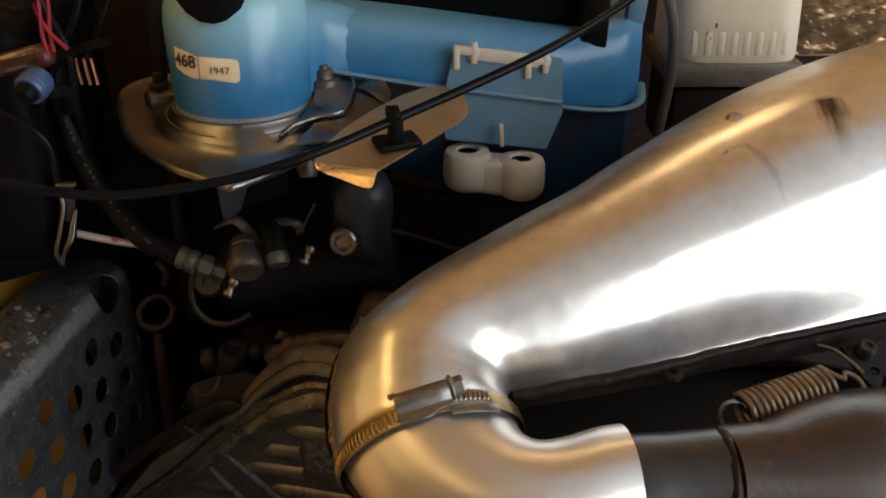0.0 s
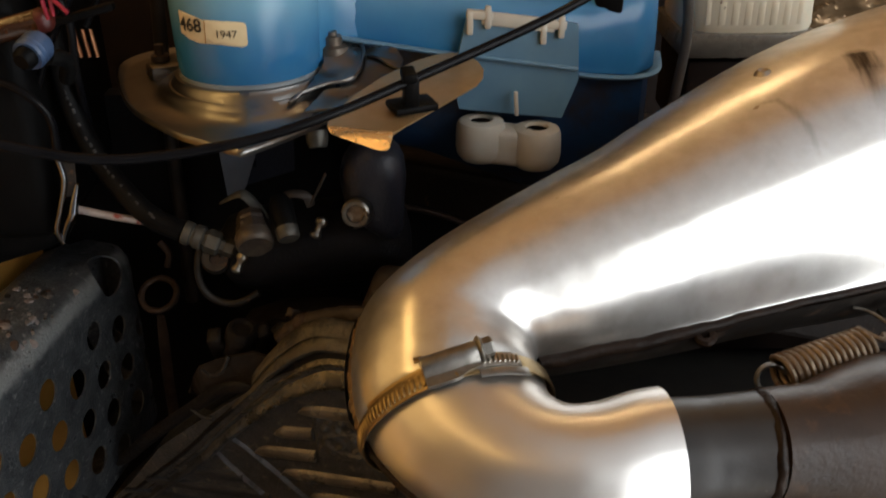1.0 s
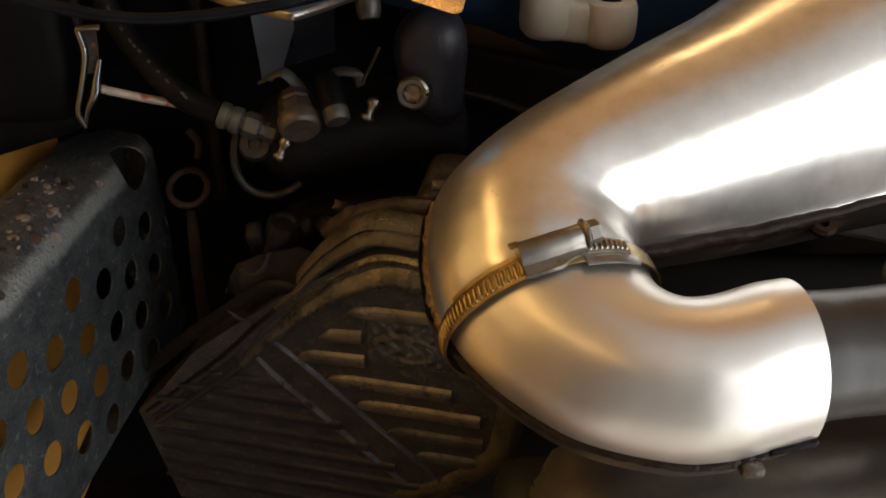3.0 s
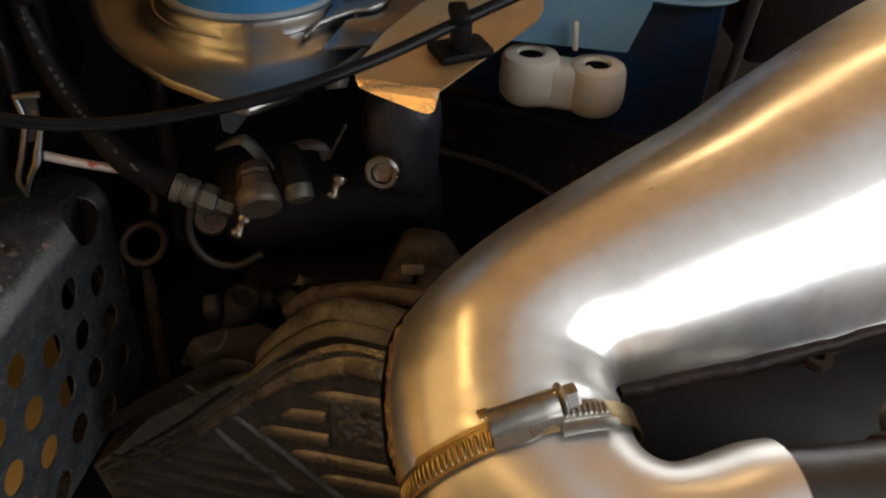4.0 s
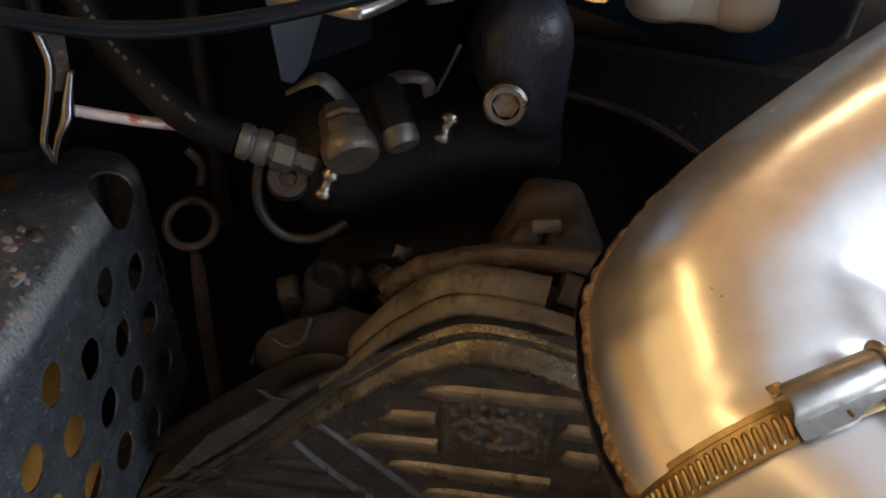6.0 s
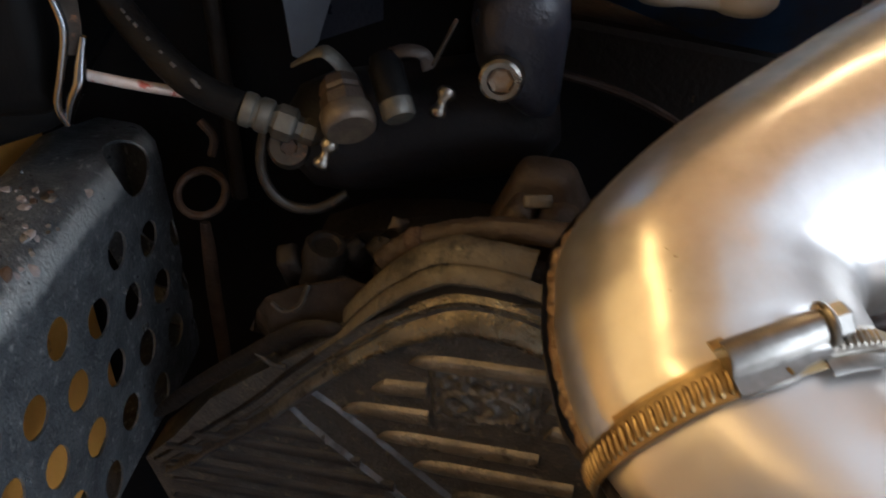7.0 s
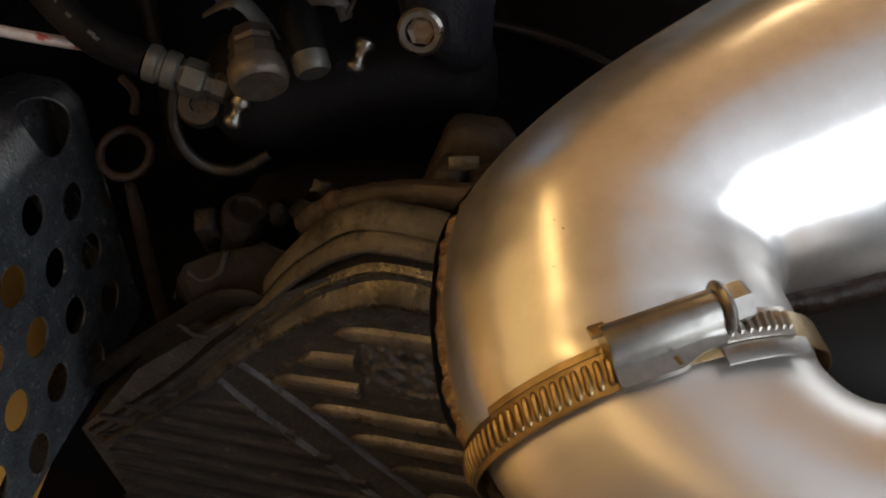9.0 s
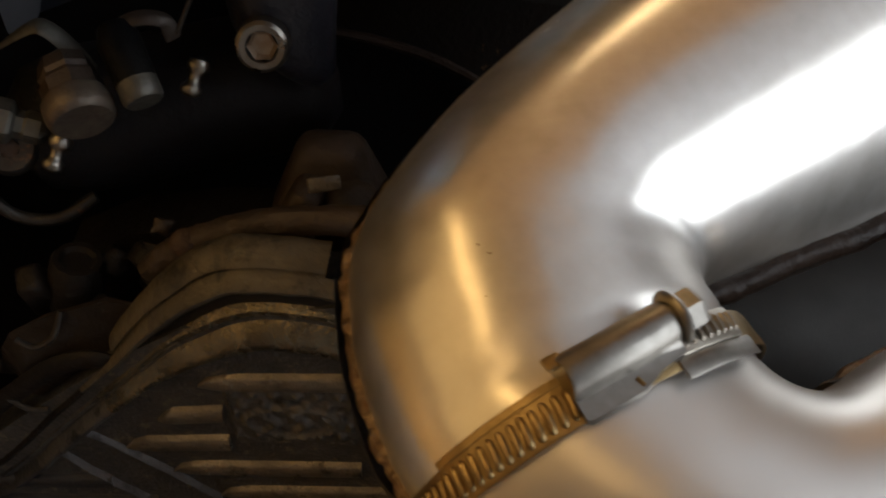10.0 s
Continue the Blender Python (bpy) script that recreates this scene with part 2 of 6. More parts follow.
# Left ribs: the guard's shade is put into this darker base.
M_RIBDARK = surf("shaded_dark_rib", (0.045, 0.046, 0.049), (0.021, 0.021, 0.023), 45, (0.40, 0.6), 0.2, 0.5, 420)
M_UMBER = surf("umber_grime", (0.030, 0.021, 0.015), (0.014, 0.0105, 0.0085), 40, (0.42, 0.65), 0.0, 0.5, 260, spec=0.35)
# Brown grime with the shade of gaps and grooves put into its colour.
M_SHADEBROWN = surf("shaded_brown_grime", (0.012, 0.0085, 0.0065), (0.006, 0.005, 0.0045), 40, (0.5, 0.7), 0.0, 0.5, 260, spec=0.3)
M_PALE = surf("pale_foot_plastic", (0.24, 0.28, 0.30), (0.16, 0.19, 0.21), 40, (0.22, 0.38), 0.0, 0.2, 160, sss=0.1)
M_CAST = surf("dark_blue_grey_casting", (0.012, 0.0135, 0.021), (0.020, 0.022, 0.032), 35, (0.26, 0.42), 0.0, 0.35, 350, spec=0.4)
M_NUT = surf("tarnished_nut", (0.062, 0.058, 0.053), (0.030, 0.027, 0.024), 90, (0.38, 0.55), 0.7, 0.2, 500, ((0.20, 0.09, 0.04), 110, 0.6, 0.1))
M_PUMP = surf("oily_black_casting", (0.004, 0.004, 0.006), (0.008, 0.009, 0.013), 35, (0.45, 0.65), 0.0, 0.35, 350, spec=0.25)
M_TAN = surf("tan_tarnished_brass", (0.18, 0.150, 0.12), (0.085, 0.070, 0.057), 90, (0.36, 0.54), 0.6, 0.25, 400, ((0.10, 0.07, 0.05), 120, 0.58, 0.1))
M_OLIVE = surf("grey_green_plated_steel", (0.145, 0.142, 0.125), (0.075, 0.073, 0.065), 90, (0.38, 0.54), 0.6, 0.2, 500, ((0.09, 0.07, 0.05), 120, 0.60, 0.1))
M_OLDBROWN = surf("brown_oily_brass", (0.060, 0.045, 0.036), (0.032, 0.025, 0.021), 60, (0.35, 0.55), 0.3, 0.3, 400)
M_RUBBER = surf("black_rubber", (0.004, 0.004, 0.0045), (0.008, 0.008, 0.008), 60, (0.36, 0.52), 0.0, 0.25, 600, spec=0.09)
M_HOSEBAND = surf("grey_rubber_sleeve", (0.020, 0.018, 0.017), (0.034, 0.030, 0.027), 25, (0.26, 0.44), 0.0, 0.05, 250, ((0.10, 0.09, 0.078), 160, 0.66, 0.08))
M_BROWN = surf("rusty_brown_canister", (0.026, 0.0165, 0.0115), (0.048, 0.028, 0.017), 16, (0.24, 0.42), 0.0, 0.12, 300, ((0.085, 0.042, 0.020), 24, 0.58, 0.14), spec=0.4)
M_FLAKE = surf("faded_paint_flake", (0.20, 0.175, 0.17), (0.11, 0.098, 0.098), 200, (0.5, 0.7), 0.0, 0.2, 400)
M_PRINT = surf("worn_grey_print", (0.060, 0.062, 0.064), (0.022, 0.022, 0.023), 160, (0.5, 0.7))
M_LEVER = surf("dark_green_grey_plate", (0.020, 0.023, 0.022), (0.011, 0.013, 0.012), 60, (0.4, 0.6), 0.2, 0.2, 300, spec=0.3)
M_SPOT = surf("brown_spot", (0.22, 0.11, 0.04), (0.14, 0.065, 0.025), 200, (0.5, 0.6))
M_STEEL = surf("worn_steel", (0.30, 0.285, 0.26), (0.18, 0.165, 0.14), 90, (0.25, 0.42), 1.0, 0.15, 600)
M_SPRING = surf("brown_spring_steel", (0.26, 0.20, 0.145), (0.15, 0.105, 0.07), 80, (0.40, 0.58), 0.8, 0.2, 500)
M_RUST = surf("rusted_iron", (0.055, 0.031, 0.020), (0.030, 0.018, 0.012), 60, (0.55, 0.8), 0.1, 0.5, 350)
M_CHROME = surf("chromed_strap", (0.28, 0.30, 0.33), (0.18, 0.19, 0.21), 60, (0.10, 0.2), 1.0, 0.05, 400)
M_DISC = surf("dull_tinned_plate", (0.30, 0.295, 0.285), (0.22, 0.215, 0.205), 20, (0.26, 0.36), 1.0, 0.05, 220, ((0.12, 0.10, 0.08), 34, 0.66, 0.2))
# Brighter copy of the bracket's bronze: lamp light on the lip, as colour.
M_LIP = surf("lit_bronze_lip", (0.90, 0.64, 0.34), (0.78, 0.54, 0.27), 40, (0.22, 0.34), 0.75, 0.12, 220)
M_PLATE = surf("bronze_bracket_sheet", (0.70, 0.47, 0.24), (0.56, 0.36, 0.17), 30, (0.26, 0.42), 0.75, 0.08, 400)
M_WHITE = surf("milky_plastic", (0.84, 0.76, 0.60), (0.74, 0.66, 0.50), 22, (0.35, 0.5), 0.0, 0.05, 200, ((0.40, 0.30, 0.17), 60, 0.68, 0.05), sss=0.25)
M_WHITECLIP = surf("cream_plastic", (0.66, 0.62, 0.53), (0.54, 0.50, 0.42), 30, (0.35, 0.5), 0.0, 0.05, 200, sss=0.2)
M_SKIRT = surf("pale_blue_plastic", (0.15, 0.28, 0.38), (0.10, 0.21, 0.32), 16, (0.3, 0.45), 0.0, 0.05, 200, sss=0.2)
M_NAVY = surf("dark_blue_plastic", (0.010, 0.045, 0.12), (0.008, 0.026, 0.065), 20, (0.35, 0.5), 0.0, 0.2, 150, ((0.028, 0.019, 0.014), 26, 0.46, 0.22))
M_LABEL = surf("aged_paper_label", (0.78, 0.66, 0.42), (0.70, 0.56, 0.33), 60, (0.5, 0.6), 0.0, 0.05, 500)
M_INK = surf("black_ink", (0.015, 0.013, 0.01), (0.03, 0.025, 0.02), 200, (0.5, 0.6))
M_RED = surf("red_wire_sheath", (0.30, 0.012, 0.030), (0.20, 0.009, 0.020), 60, (0.3, 0.45))
M_DARKRED = surf("dull_red_plastic", (0.085, 0.012, 0.008), (0.05, 0.008, 0.006), 60, (0.35, 0.5))
M_COPPER = surf("bare_copper", (0.60, 0.28, 0.14), (0.45, 0.20, 0.10), 80, (0.25, 0.4), 1.0)
M_BLUEPLUG = surf("faded_blue_plug", (0.045, 0.085, 0.17), (0.03, 0.055, 0.115), 60, (0.35, 0.5))
M_FOIL = surf("crumpled_foil", (0.50, 0.34, 0.19), (0.28, 0.18, 0.095), 30, (0.30, 0.44), 0.6, 0.08, 160, ((0.05, 0.035, 0.025), 45, 0.60, 0.12), spec=0.5)
M_ALLOY = surf("dull_plenum_alloy", (0.50, 0.46, 0.41), (0.36, 0.32, 0.27), 22, (0.26, 0.42), 0.9, 0.15, 350, ((0.25, 0.12, 0.05), 40, 0.64, 0.1))
# Pale, so that the unseen floor brightens the pipe's lower reflection.
M_FLOOR = surf("garage_concrete", (0.58, 0.565, 0.54), (0.48, 0.465, 0.44), 3, (0.6, 0.8), 0.0, 0.3, 60)
# Warm brown of the unseen walls, set for gold reflections.
M_WALL = surf("plywood_wall", (0.50, 0.29, 0.11), (0.40, 0.23, 0.085), 2.5, (0.5, 0.7), 0.0, 0.1, 60, stretch=(1, 1, 0.2))
M_PAINTED = surf("painted_block_wall", (0.40, 0.41, 0.43), (0.34, 0.35, 0.37), 2.5, (0.5, 0.7), 0.0, 0.1, 60)
M_CEIL = surf("painted_ceiling", (0.56, 0.57, 0.60), (0.48, 0.49, 0.52), 2, (0.6, 0.8), 0.0, 0.1, 60)


def sheen_ridge(m, a, c, width, colour):
    """Paints a bend's pale highlight, with dust grain, into the colour from a to c."""
    nd, ln = m.node_tree.nodes, m.node_tree.links
    b = nd["Principled BSDF"]
    old = b.inputs["Base Color"].links[0].from_socket
    co = nd.new("ShaderNodeTexCoord")
    way_ = Vector(c) - Vector(a)
    sub = nd.new("ShaderNodeVectorMath")
    sub.operation = "SUBTRACT"
    ln.new(co.outputs["Object"], sub.inputs[0])
    sub.inputs[1].default_value = a
    cross = nd.new("ShaderNodeVectorMath")
    cross.operation = "CROSS_PRODUCT"
    ln.new(sub.outputs[0], cross.inputs[0])
    cross.inputs[1].default_value = way_.normalized()
    far = nd.new("ShaderNodeVectorMath")
    far.operation = "LENGTH"
    ln.new(cross.outputs[0], far.inputs[0])
    grain = nd.new("ShaderNodeTexNoise")
    grain.inputs["Scale"].default_value, grain.inputs["Detail"].default_value = 90, 5
    ln.new(co.outputs["Object"], grain.inputs["Vector"])
    edge = nd.new("ShaderNodeMath")
    edge.operation = "MULTIPLY_ADD"
    edge.inputs[1].default_value, edge.inputs[2].default_value = width * 1.2, -width * 0.6
    ln.new(grain.outputs[0], edge.inputs[0])
    tot = nd.new("ShaderNodeMath")
    ln.new(far.outputs["Value"], tot.inputs[0])
    ln.new(edge.outputs[0], tot.inputs[1])
    mask = nd.new("ShaderNodeMapRange")
    mask.interpolation_type = "SMOOTHSTEP"
    for k, v in enumerate((width, width * 0.25, 0.0, 0.75)):
        mask.inputs[k + 1].default_value = v
    ln.new(tot.outputs[0], mask.inputs[0])
    mx = nd.new("ShaderNodeMix")
    mx.data_type = "RGBA"
    mx.inputs[7].default_value = (*colour, 1)
    ln.new(mask.outputs[0], mx.inputs[0])
    ln.new(old, mx.inputs[6])
    ln.new(mx.outputs[2], b.inputs["Base Color"])


# The guard's bend gets its sheen and pale dust as base colour.
sheen_ridge(M_GUARD, (-0.301, 0.375, 0.733), (-0.2685, 0.592, 0.733), 0.011, (0.36, 0.375, 0.365))


def bottle_plastic(name, low, high):
    """Milky polythene with blue washer fluid behind it: the fluid's colour thins out towards its level."""
    m = surf(name, (0.040, 0.22, 0.44), (0.024, 0.150, 0.35), 14, (0.19, 0.28), 0.0, 0.04, 120, sss=0.35)
    nd, ln = m.node_tree.nodes, m.node_tree.links
    b = nd["Principled BSDF"]
    old = b.inputs["Base Color"].links[0].from_socket
    geo = nd.new("ShaderNodeTexCoord")
    sx = nd.new("ShaderNodeSeparateXYZ")
    ln.new(geo.outputs["Object"], sx.inputs[0])
    r = nd.new("ShaderNodeMapRange")
    r.interpolation_type = "SMOOTHSTEP"
    r.inputs[1].default_value, r.inputs[2].default_value = low, high
    ln.new(sx.outputs[2], r.inputs[0])
    mx = nd.new("ShaderNodeMix")
    mx.data_type = "RGBA"
    mx.inputs[7].default_value = (0.30, 0.52, 0.56, 1)
    ln.new(r.outputs[0], mx.inputs[0])
    ln.new(old, mx.inputs[6])
    ln.new(mx.outputs[2], b.inputs["Base Color"])
    return m


M_BOTTLE = bottle_plastic("blue_fluid_bottle", 0.910, 0.984)


# ---- building helpers ----
def thing(name, label, category, at=(0, 0, 0), group="", kind=""):
    ob = new(name)
    ob.empty_display_size = 0.01
    ob.location = at
    return tagged(ob, label, category, group, kind)


def part(name, bm, material, parent=None, label="", smooth=40):
    """Links a bmesh, given in world metres, as one mesh object under a thing or a part."""
    me = bpy.data.meshes.new(name)
    bmesh.ops.recalc_face_normals(bm, faces=bm.faces)
    if smooth:
        lim = radians(smooth)
        for f in bm.faces:
            f.smooth = True
        for e in bm.edges:
            if len(e.link_faces) == 2 and e.calc_face_angle(0) > lim:
                e.smooth = False
    bm.to_mesh(me)
    bm.free()
    me.materials.append(material)
    ob = new(name, me)
    if parent:
        ob.parent = parent
        base = Matrix.Translation(parent.location) if not parent.parent else Matrix.Identity(4)
        ob.matrix_parent_inverse = base.inverted()
    if label:
        ob["label"] = label
    return ob


def V(*a):
    return Vector(a)


def glide(ctrl, n=8, closed=False):
    """Catmull-Rom through control tuples of any length."""
    P = [np.array(c, float) for c in ctrl]
    out, m = [], len(P)
    for i in range(m if closed else m - 1):
        if closed:
            a, b, c, d = P[i - 1], P[i], P[(i + 1) % m], P[(i + 2) % m]
        else:
            b, c = P[i], P[i + 1]
            a = P[i - 1] if i else 2 * b - c
            d = P[i + 2] if i + 2 < m else 2 * c - b
        for k in range(n):
            t = k / n
            out.append(0.5 * (2 * b + (c - a) * t + (2 * a - 5 * b + 4 * c - d) * t * t + (3 * b - a - 3 * c + d) * t ** 3))
    if not closed:
        out.append(P[-1])
    return out


def sweep(path, rad, seg=12, closed=False, squash=1.0, up=None, wobble=0.0, bm=None):
    """A round bar along a path; rad: one radius or one a point; squash flattens it along the frame's second axis."""
    bm = bm or bmesh.new()
    P = [Vector(p[:3]) for p in path]
    n = len(P)
    R = [rad] * n if isinstance(rad, (int, float)) else list(rad)
    tang = []
    for i in range(n):
        a = P[i - 1] if (i or closed) else P[0]
        b = P[(i + 1) % n] if (i < n - 1 or closed) else P[-1]
        tang.append((b - a).normalized())
    side = Vector(up).cross(tang[0]) if up else tang[0].orthogonal()
    side.normalize()
    rings = []
    for i in range(n):
        t = tang[i]
        if up:
            side = Vector(up).cross(t).normalized()
        else:
            side = (side - t * side.dot(t)).normalized()
        nor = t.cross(side)
        ring = []
        for k in range(seg):
            a = 2 * math.pi * k / seg
            r = R[i]
            p = P[i] + side * math.cos(a) * r + nor * math.sin(a) * r * squash
            if wobble:
                p += noise.noise_vector(p * 300) * wobble
            ring.append(bm.verts.new(p))
        rings.append(ring)
    for i in range(n if closed else n - 1):
        A, B = rings[i], rings[(i + 1) % n]
        for k in range(seg):
            bm.faces.new((A[k], A[(k + 1) % seg], B[(k + 1) % seg], B[k]))
    if not closed:
        bm.faces.new(rings[0][::-1])
        bm.faces.new(rings[-1])
    return bm


def lathe(profile, seg=32, m=None, bm=None):
    """Turns a profile of (radius, height) about the z axis of the pose m."""
    bm = bm or bmesh.new()
    m = m or Matrix.Identity(4)
    rings = []
    for r, z in profile:
        if r < 1e-6:
            rings.append([bm.verts.new(m @ Vector((0, 0, z)))])
        else:
            rings.append([bm.verts.new(m @ Vector((r * math.cos(2 * math.pi * k / seg), r * math.sin(2 * math.pi * k / seg), z))) for k in range(seg)])
    for A, B in zip(rings, rings[1:]):
        for k in range(seg):
            q = (k + 1) % seg
            if len(A) == 1 and len(B) == 1:
                continue
            if len(A) == 1:
                bm.faces.new((A[0], B[k], B[q]))
            elif len(B) == 1:
                bm.faces.new((A[k], A[q], B[0]))
            else:
                bm.faces.new((A[k], A[q], B[q], B[k]))
    return bm


def aim(at, way):
    """A pose at a place whose z axis points along way."""
    return Matrix.Translation(at) @ Vector(way).to_track_quat("Z", "Y").to_matrix().to_4x4()


def block(size, m, bev=0.002, seg=2, taper=1.0, bm=None):
    """A rounded box centred on the pose m; taper scales its top."""
    b2 = bmesh.new()
    bmesh.ops.create_cube(b2, size=1.0)
    for v in b2.verts:
        k = taper if v.co.z > 0 else 1.0
        v.co = Vector((v.co.x * size[0] * k, v.co.y * size[1] * k, v.co.z * size[2]))
    if bev:
        bmesh.ops.bevel(b2, geom=list(b2.edges), offset=bev, segments=seg, affect="EDGES", profile=0.5)
    bmesh.ops.transform(b2, matrix=m, verts=b2.verts)
    if bm is None:
        return b2
    me = bpy.data.meshes.new("tmp")
    b2.to_mesh(me)
    b2.free()
    bm.from_mesh(me)
    bpy.data.meshes.remove(me)
    return bm


def sheet(outline, holes, place, thick, grid=0.0):
    """A plate cut from a 2D outline with round holes (x, y, r), bent through place(x, y) -> Vector, with a thickness."""
    from mathutils import geometry
    pts, edges = [], []

    def loop(ps):
        k = len(pts)
        pts.extend(Vector(p) for p in ps)
        edges.extend((k + i, k + (i + 1) % len(ps)) for i in range(len(ps)))

    def inside(p):
        c = False
        for i in range(len(outline)):
            a, b = outline[i], outline[i - 1]
            if (a[1] > p[1]) != (b[1] > p[1]) and p[0] < (b[0] - a[0]) * (p[1] - a[1]) / (b[1] - a[1]) + a[0]:
                c = not c
        return c

    loop(outline)
    for x, y, r in holes:
        loop([(x + r * math.cos(2 * math.pi * k / 20), y + r * math.sin(2 * math.pi * k / 20)) for k in range(20)])
    if grid:
        xs, ys = [p[0] for p in outline], [p[1] for p in outline]
        gx = min(xs) + grid / 2
        while gx < max(xs):
            gy = min(ys) + grid / 2
            while gy < max(ys):
                if inside((gx, gy)) and all((gx - x) ** 2 + (gy - y) ** 2 > (r * 1.12) ** 2 for x, y, r in holes):
                    pts.append(Vector((gx, gy)))
                gy += grid
            gx += grid
    vs, _, fs, *_ = geometry.delaunay_2d_cdt(pts, edges, [], 0, 1e-6)
    bm = bmesh.new()
    keep = []
    for f in fs:
        c = sum((vs[i] for i in f), Vector((0, 0))) / 3
        if inside(c) and all((c.x - x) ** 2 + (c.y - y) ** 2 > (r * 0.97) ** 2 for x, y, r in holes):
            keep.append(f)
    P = [place(v.x, v.y) for v in vs]
    N = [Vector((0, 0, 0)) for _ in vs]
    for f in keep:
        a, b, c = (P[i] for i in f)
        nn = (b - a).cross(c - a)
        for i in f:
            N[i] += nn
    front = [bm.verts.new(p) for p in P]
    back = [bm.verts.new(p - nn.normalized() * thick if nn.length else p) for p, nn in zip(P, N)]
    count = {}
    for f in keep:
        bm.faces.new([front[i] for i in f])
        bm.faces.new([back[i] for i in reversed(f)])
        for k in range(3):
            e = (f[k], f[(k + 1) % 3])
            count[e] = 1
    for a, b in count:
        if (b, a) not in count:
            bm.faces.new((front[b], front[a], back[a], back[b]))
    loose = [v for v in bm.verts if not v.link_faces]
    bmesh.ops.delete(bm, geom=loose, context="VERTS")
    return bm


def one(name, bm, material, label, category, kind="", group="", smooth=40):
    return tagged(part(name, bm, material, smooth=smooth), label, category, group, kind)

# ---- the garage, unseen, its colours set for the pipe's reflections, and the bay ----
def slab(name, x0, x1, y0, y1, z0, z1, material, label, category, bev=0.0):
    return one(name, block((x1 - x0, y1 - y0, z1 - z0), pose((x0 + x1) / 2, (y0 + y1) / 2, (z0 + z1) / 2), bev), material, label, category, "structure", smooth=0)


slab("floor", -2.6, 2.86, -2.6, 3.2, -0.55, -0.45, M_FLOOR, "plain grey concrete garage floor", "floor")
slab("ceiling", 0.12, 2.86, -2.6, 3.2, 2.8, 2.9, M_CEIL, "plain painted garage ceiling", "ceiling")
# Unseen ceiling split: this half is brown to reflect gold in the pipe.
slab("ceiling_west", -2.6, 0.12, -2.6, 3.2, 2.8, 2.9, M_WALL, "unseen brown ceiling half, added for warm reflections", "ceiling")
slab("wall_north", -2.6, 2.86, 3.1, 3.2, -0.45, 2.8, M_WALL, "brown plywood garage wall", "wall")
slab("wall_south", -2.6, 2.86, -2.6, -2.5, -0.45, 2.8, M_PAINTED, "pale painted garage wall", "wall")
slab("wall_west", -2.6, -2.5, -2.5, 3.1, -0.45, 2.8, M_WALL, "brown plywood garage wall", "wall")
slab("wall_east", 2.76, 2.86, 0.35, 3.1, -0.45, 2.8, M_PAINTED, "pale painted garage wall", "wall")
slab("wall_east_far", 2.76, 2.86, -2.5, -1.95, -0.45, 2.8, M_PAINTED, "pale painted garage wall", "wall")
slab("wall_east_head", 2.76, 2.86, -1.95, 0.35, 2.66, 2.8, M_WALL, "brown plywood wall above the open garage door", "wall")
slab("ground", 2.86, 30, -30, 30, -0.57, -0.47, M_FLOOR, "plain grey forecourt outside the garage", "ground")

slab("bay_floor", -0.60, 0.75, 0.16, 0.98, 0.30, 0.32, M_BAY, "dark oily tray under the engine", "undertray")
# Unseen bonnet, added to reflect gold onto the pipe and shade the pump.
one("bonnet", block((1.36, 0.02, 1.45), pose(0.08, 0.762, 1.690, 20, 0, 0), 0.004), M_FELT, "unseen open bonnet, added, its tan side facing the bay", "bonnet", "structure", smooth=0)
slab("bulkhead", -0.60, 0.75, 0.98, 1.0, -0.45, 0.99, M_BAY, "dark painted bulkhead with rust spots", "bulkhead")
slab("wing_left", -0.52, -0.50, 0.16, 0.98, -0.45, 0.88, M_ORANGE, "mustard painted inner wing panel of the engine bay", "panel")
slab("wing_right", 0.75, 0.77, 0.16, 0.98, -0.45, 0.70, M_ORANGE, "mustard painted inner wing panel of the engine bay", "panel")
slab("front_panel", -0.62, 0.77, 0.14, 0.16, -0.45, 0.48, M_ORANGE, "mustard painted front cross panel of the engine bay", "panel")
one("engine_block", block((0.65, 0.22, 0.26), pose(0.175, 0.70, 0.435), 0.08, 8), M_WEB, "dark grey engine block below the pipe", "engine", "structure", smooth=60)
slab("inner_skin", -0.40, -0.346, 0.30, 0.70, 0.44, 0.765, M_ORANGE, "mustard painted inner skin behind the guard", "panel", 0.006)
# Added sheet, near black, giving the gap behind guard and pump its darkness.
slab("side_panel", -0.50, -0.045, 0.72, 0.74, 0.32, 0.84, M_DARKBAY, "added near-black sheet behind the guard and pump", "panel")
one("rear_shelf", block((0.62, 0.28, 0.10), pose(0.231, 0.84, 0.680, 0, 12, 0), 0.006), M_SHELF, "dark rusty shelf panel behind the engine", "panel", "structure", smooth=0)

# ---- the intake pipe: two welded half shells, in one plane ----
PO, PN = V(0.038, 0.395, 0.803), V(0, -0.35, 0.937).normalized()
PE1 = V(1, 0, 0)
PE2 = PN.cross(PE1)


def flat(u, v, h=0.0):
    return PO + PE1 * u + PE2 * v + PN * h


def shell_stations(rows, n=14):
    """rows: inner seam (u, v), outer seam (u, v), half height."""
    return glide(rows, n)


def rise(th, flatten=0.0):
    """Height of a shell's section: a half circle, drawn flatter towards the inner seam where flatten is above 0."""
    x = math.cos(th)
    if x <= 0.0 or not flatten:
        return math.sin(th)
    return max(0.0, 1 - x * x) ** (0.5 + 0.62 * flatten * x ** 4)


def flatness(i):
    return 1.0 - min(1.0, max(0.0, (i / 14 - 4.0) / 2.0))


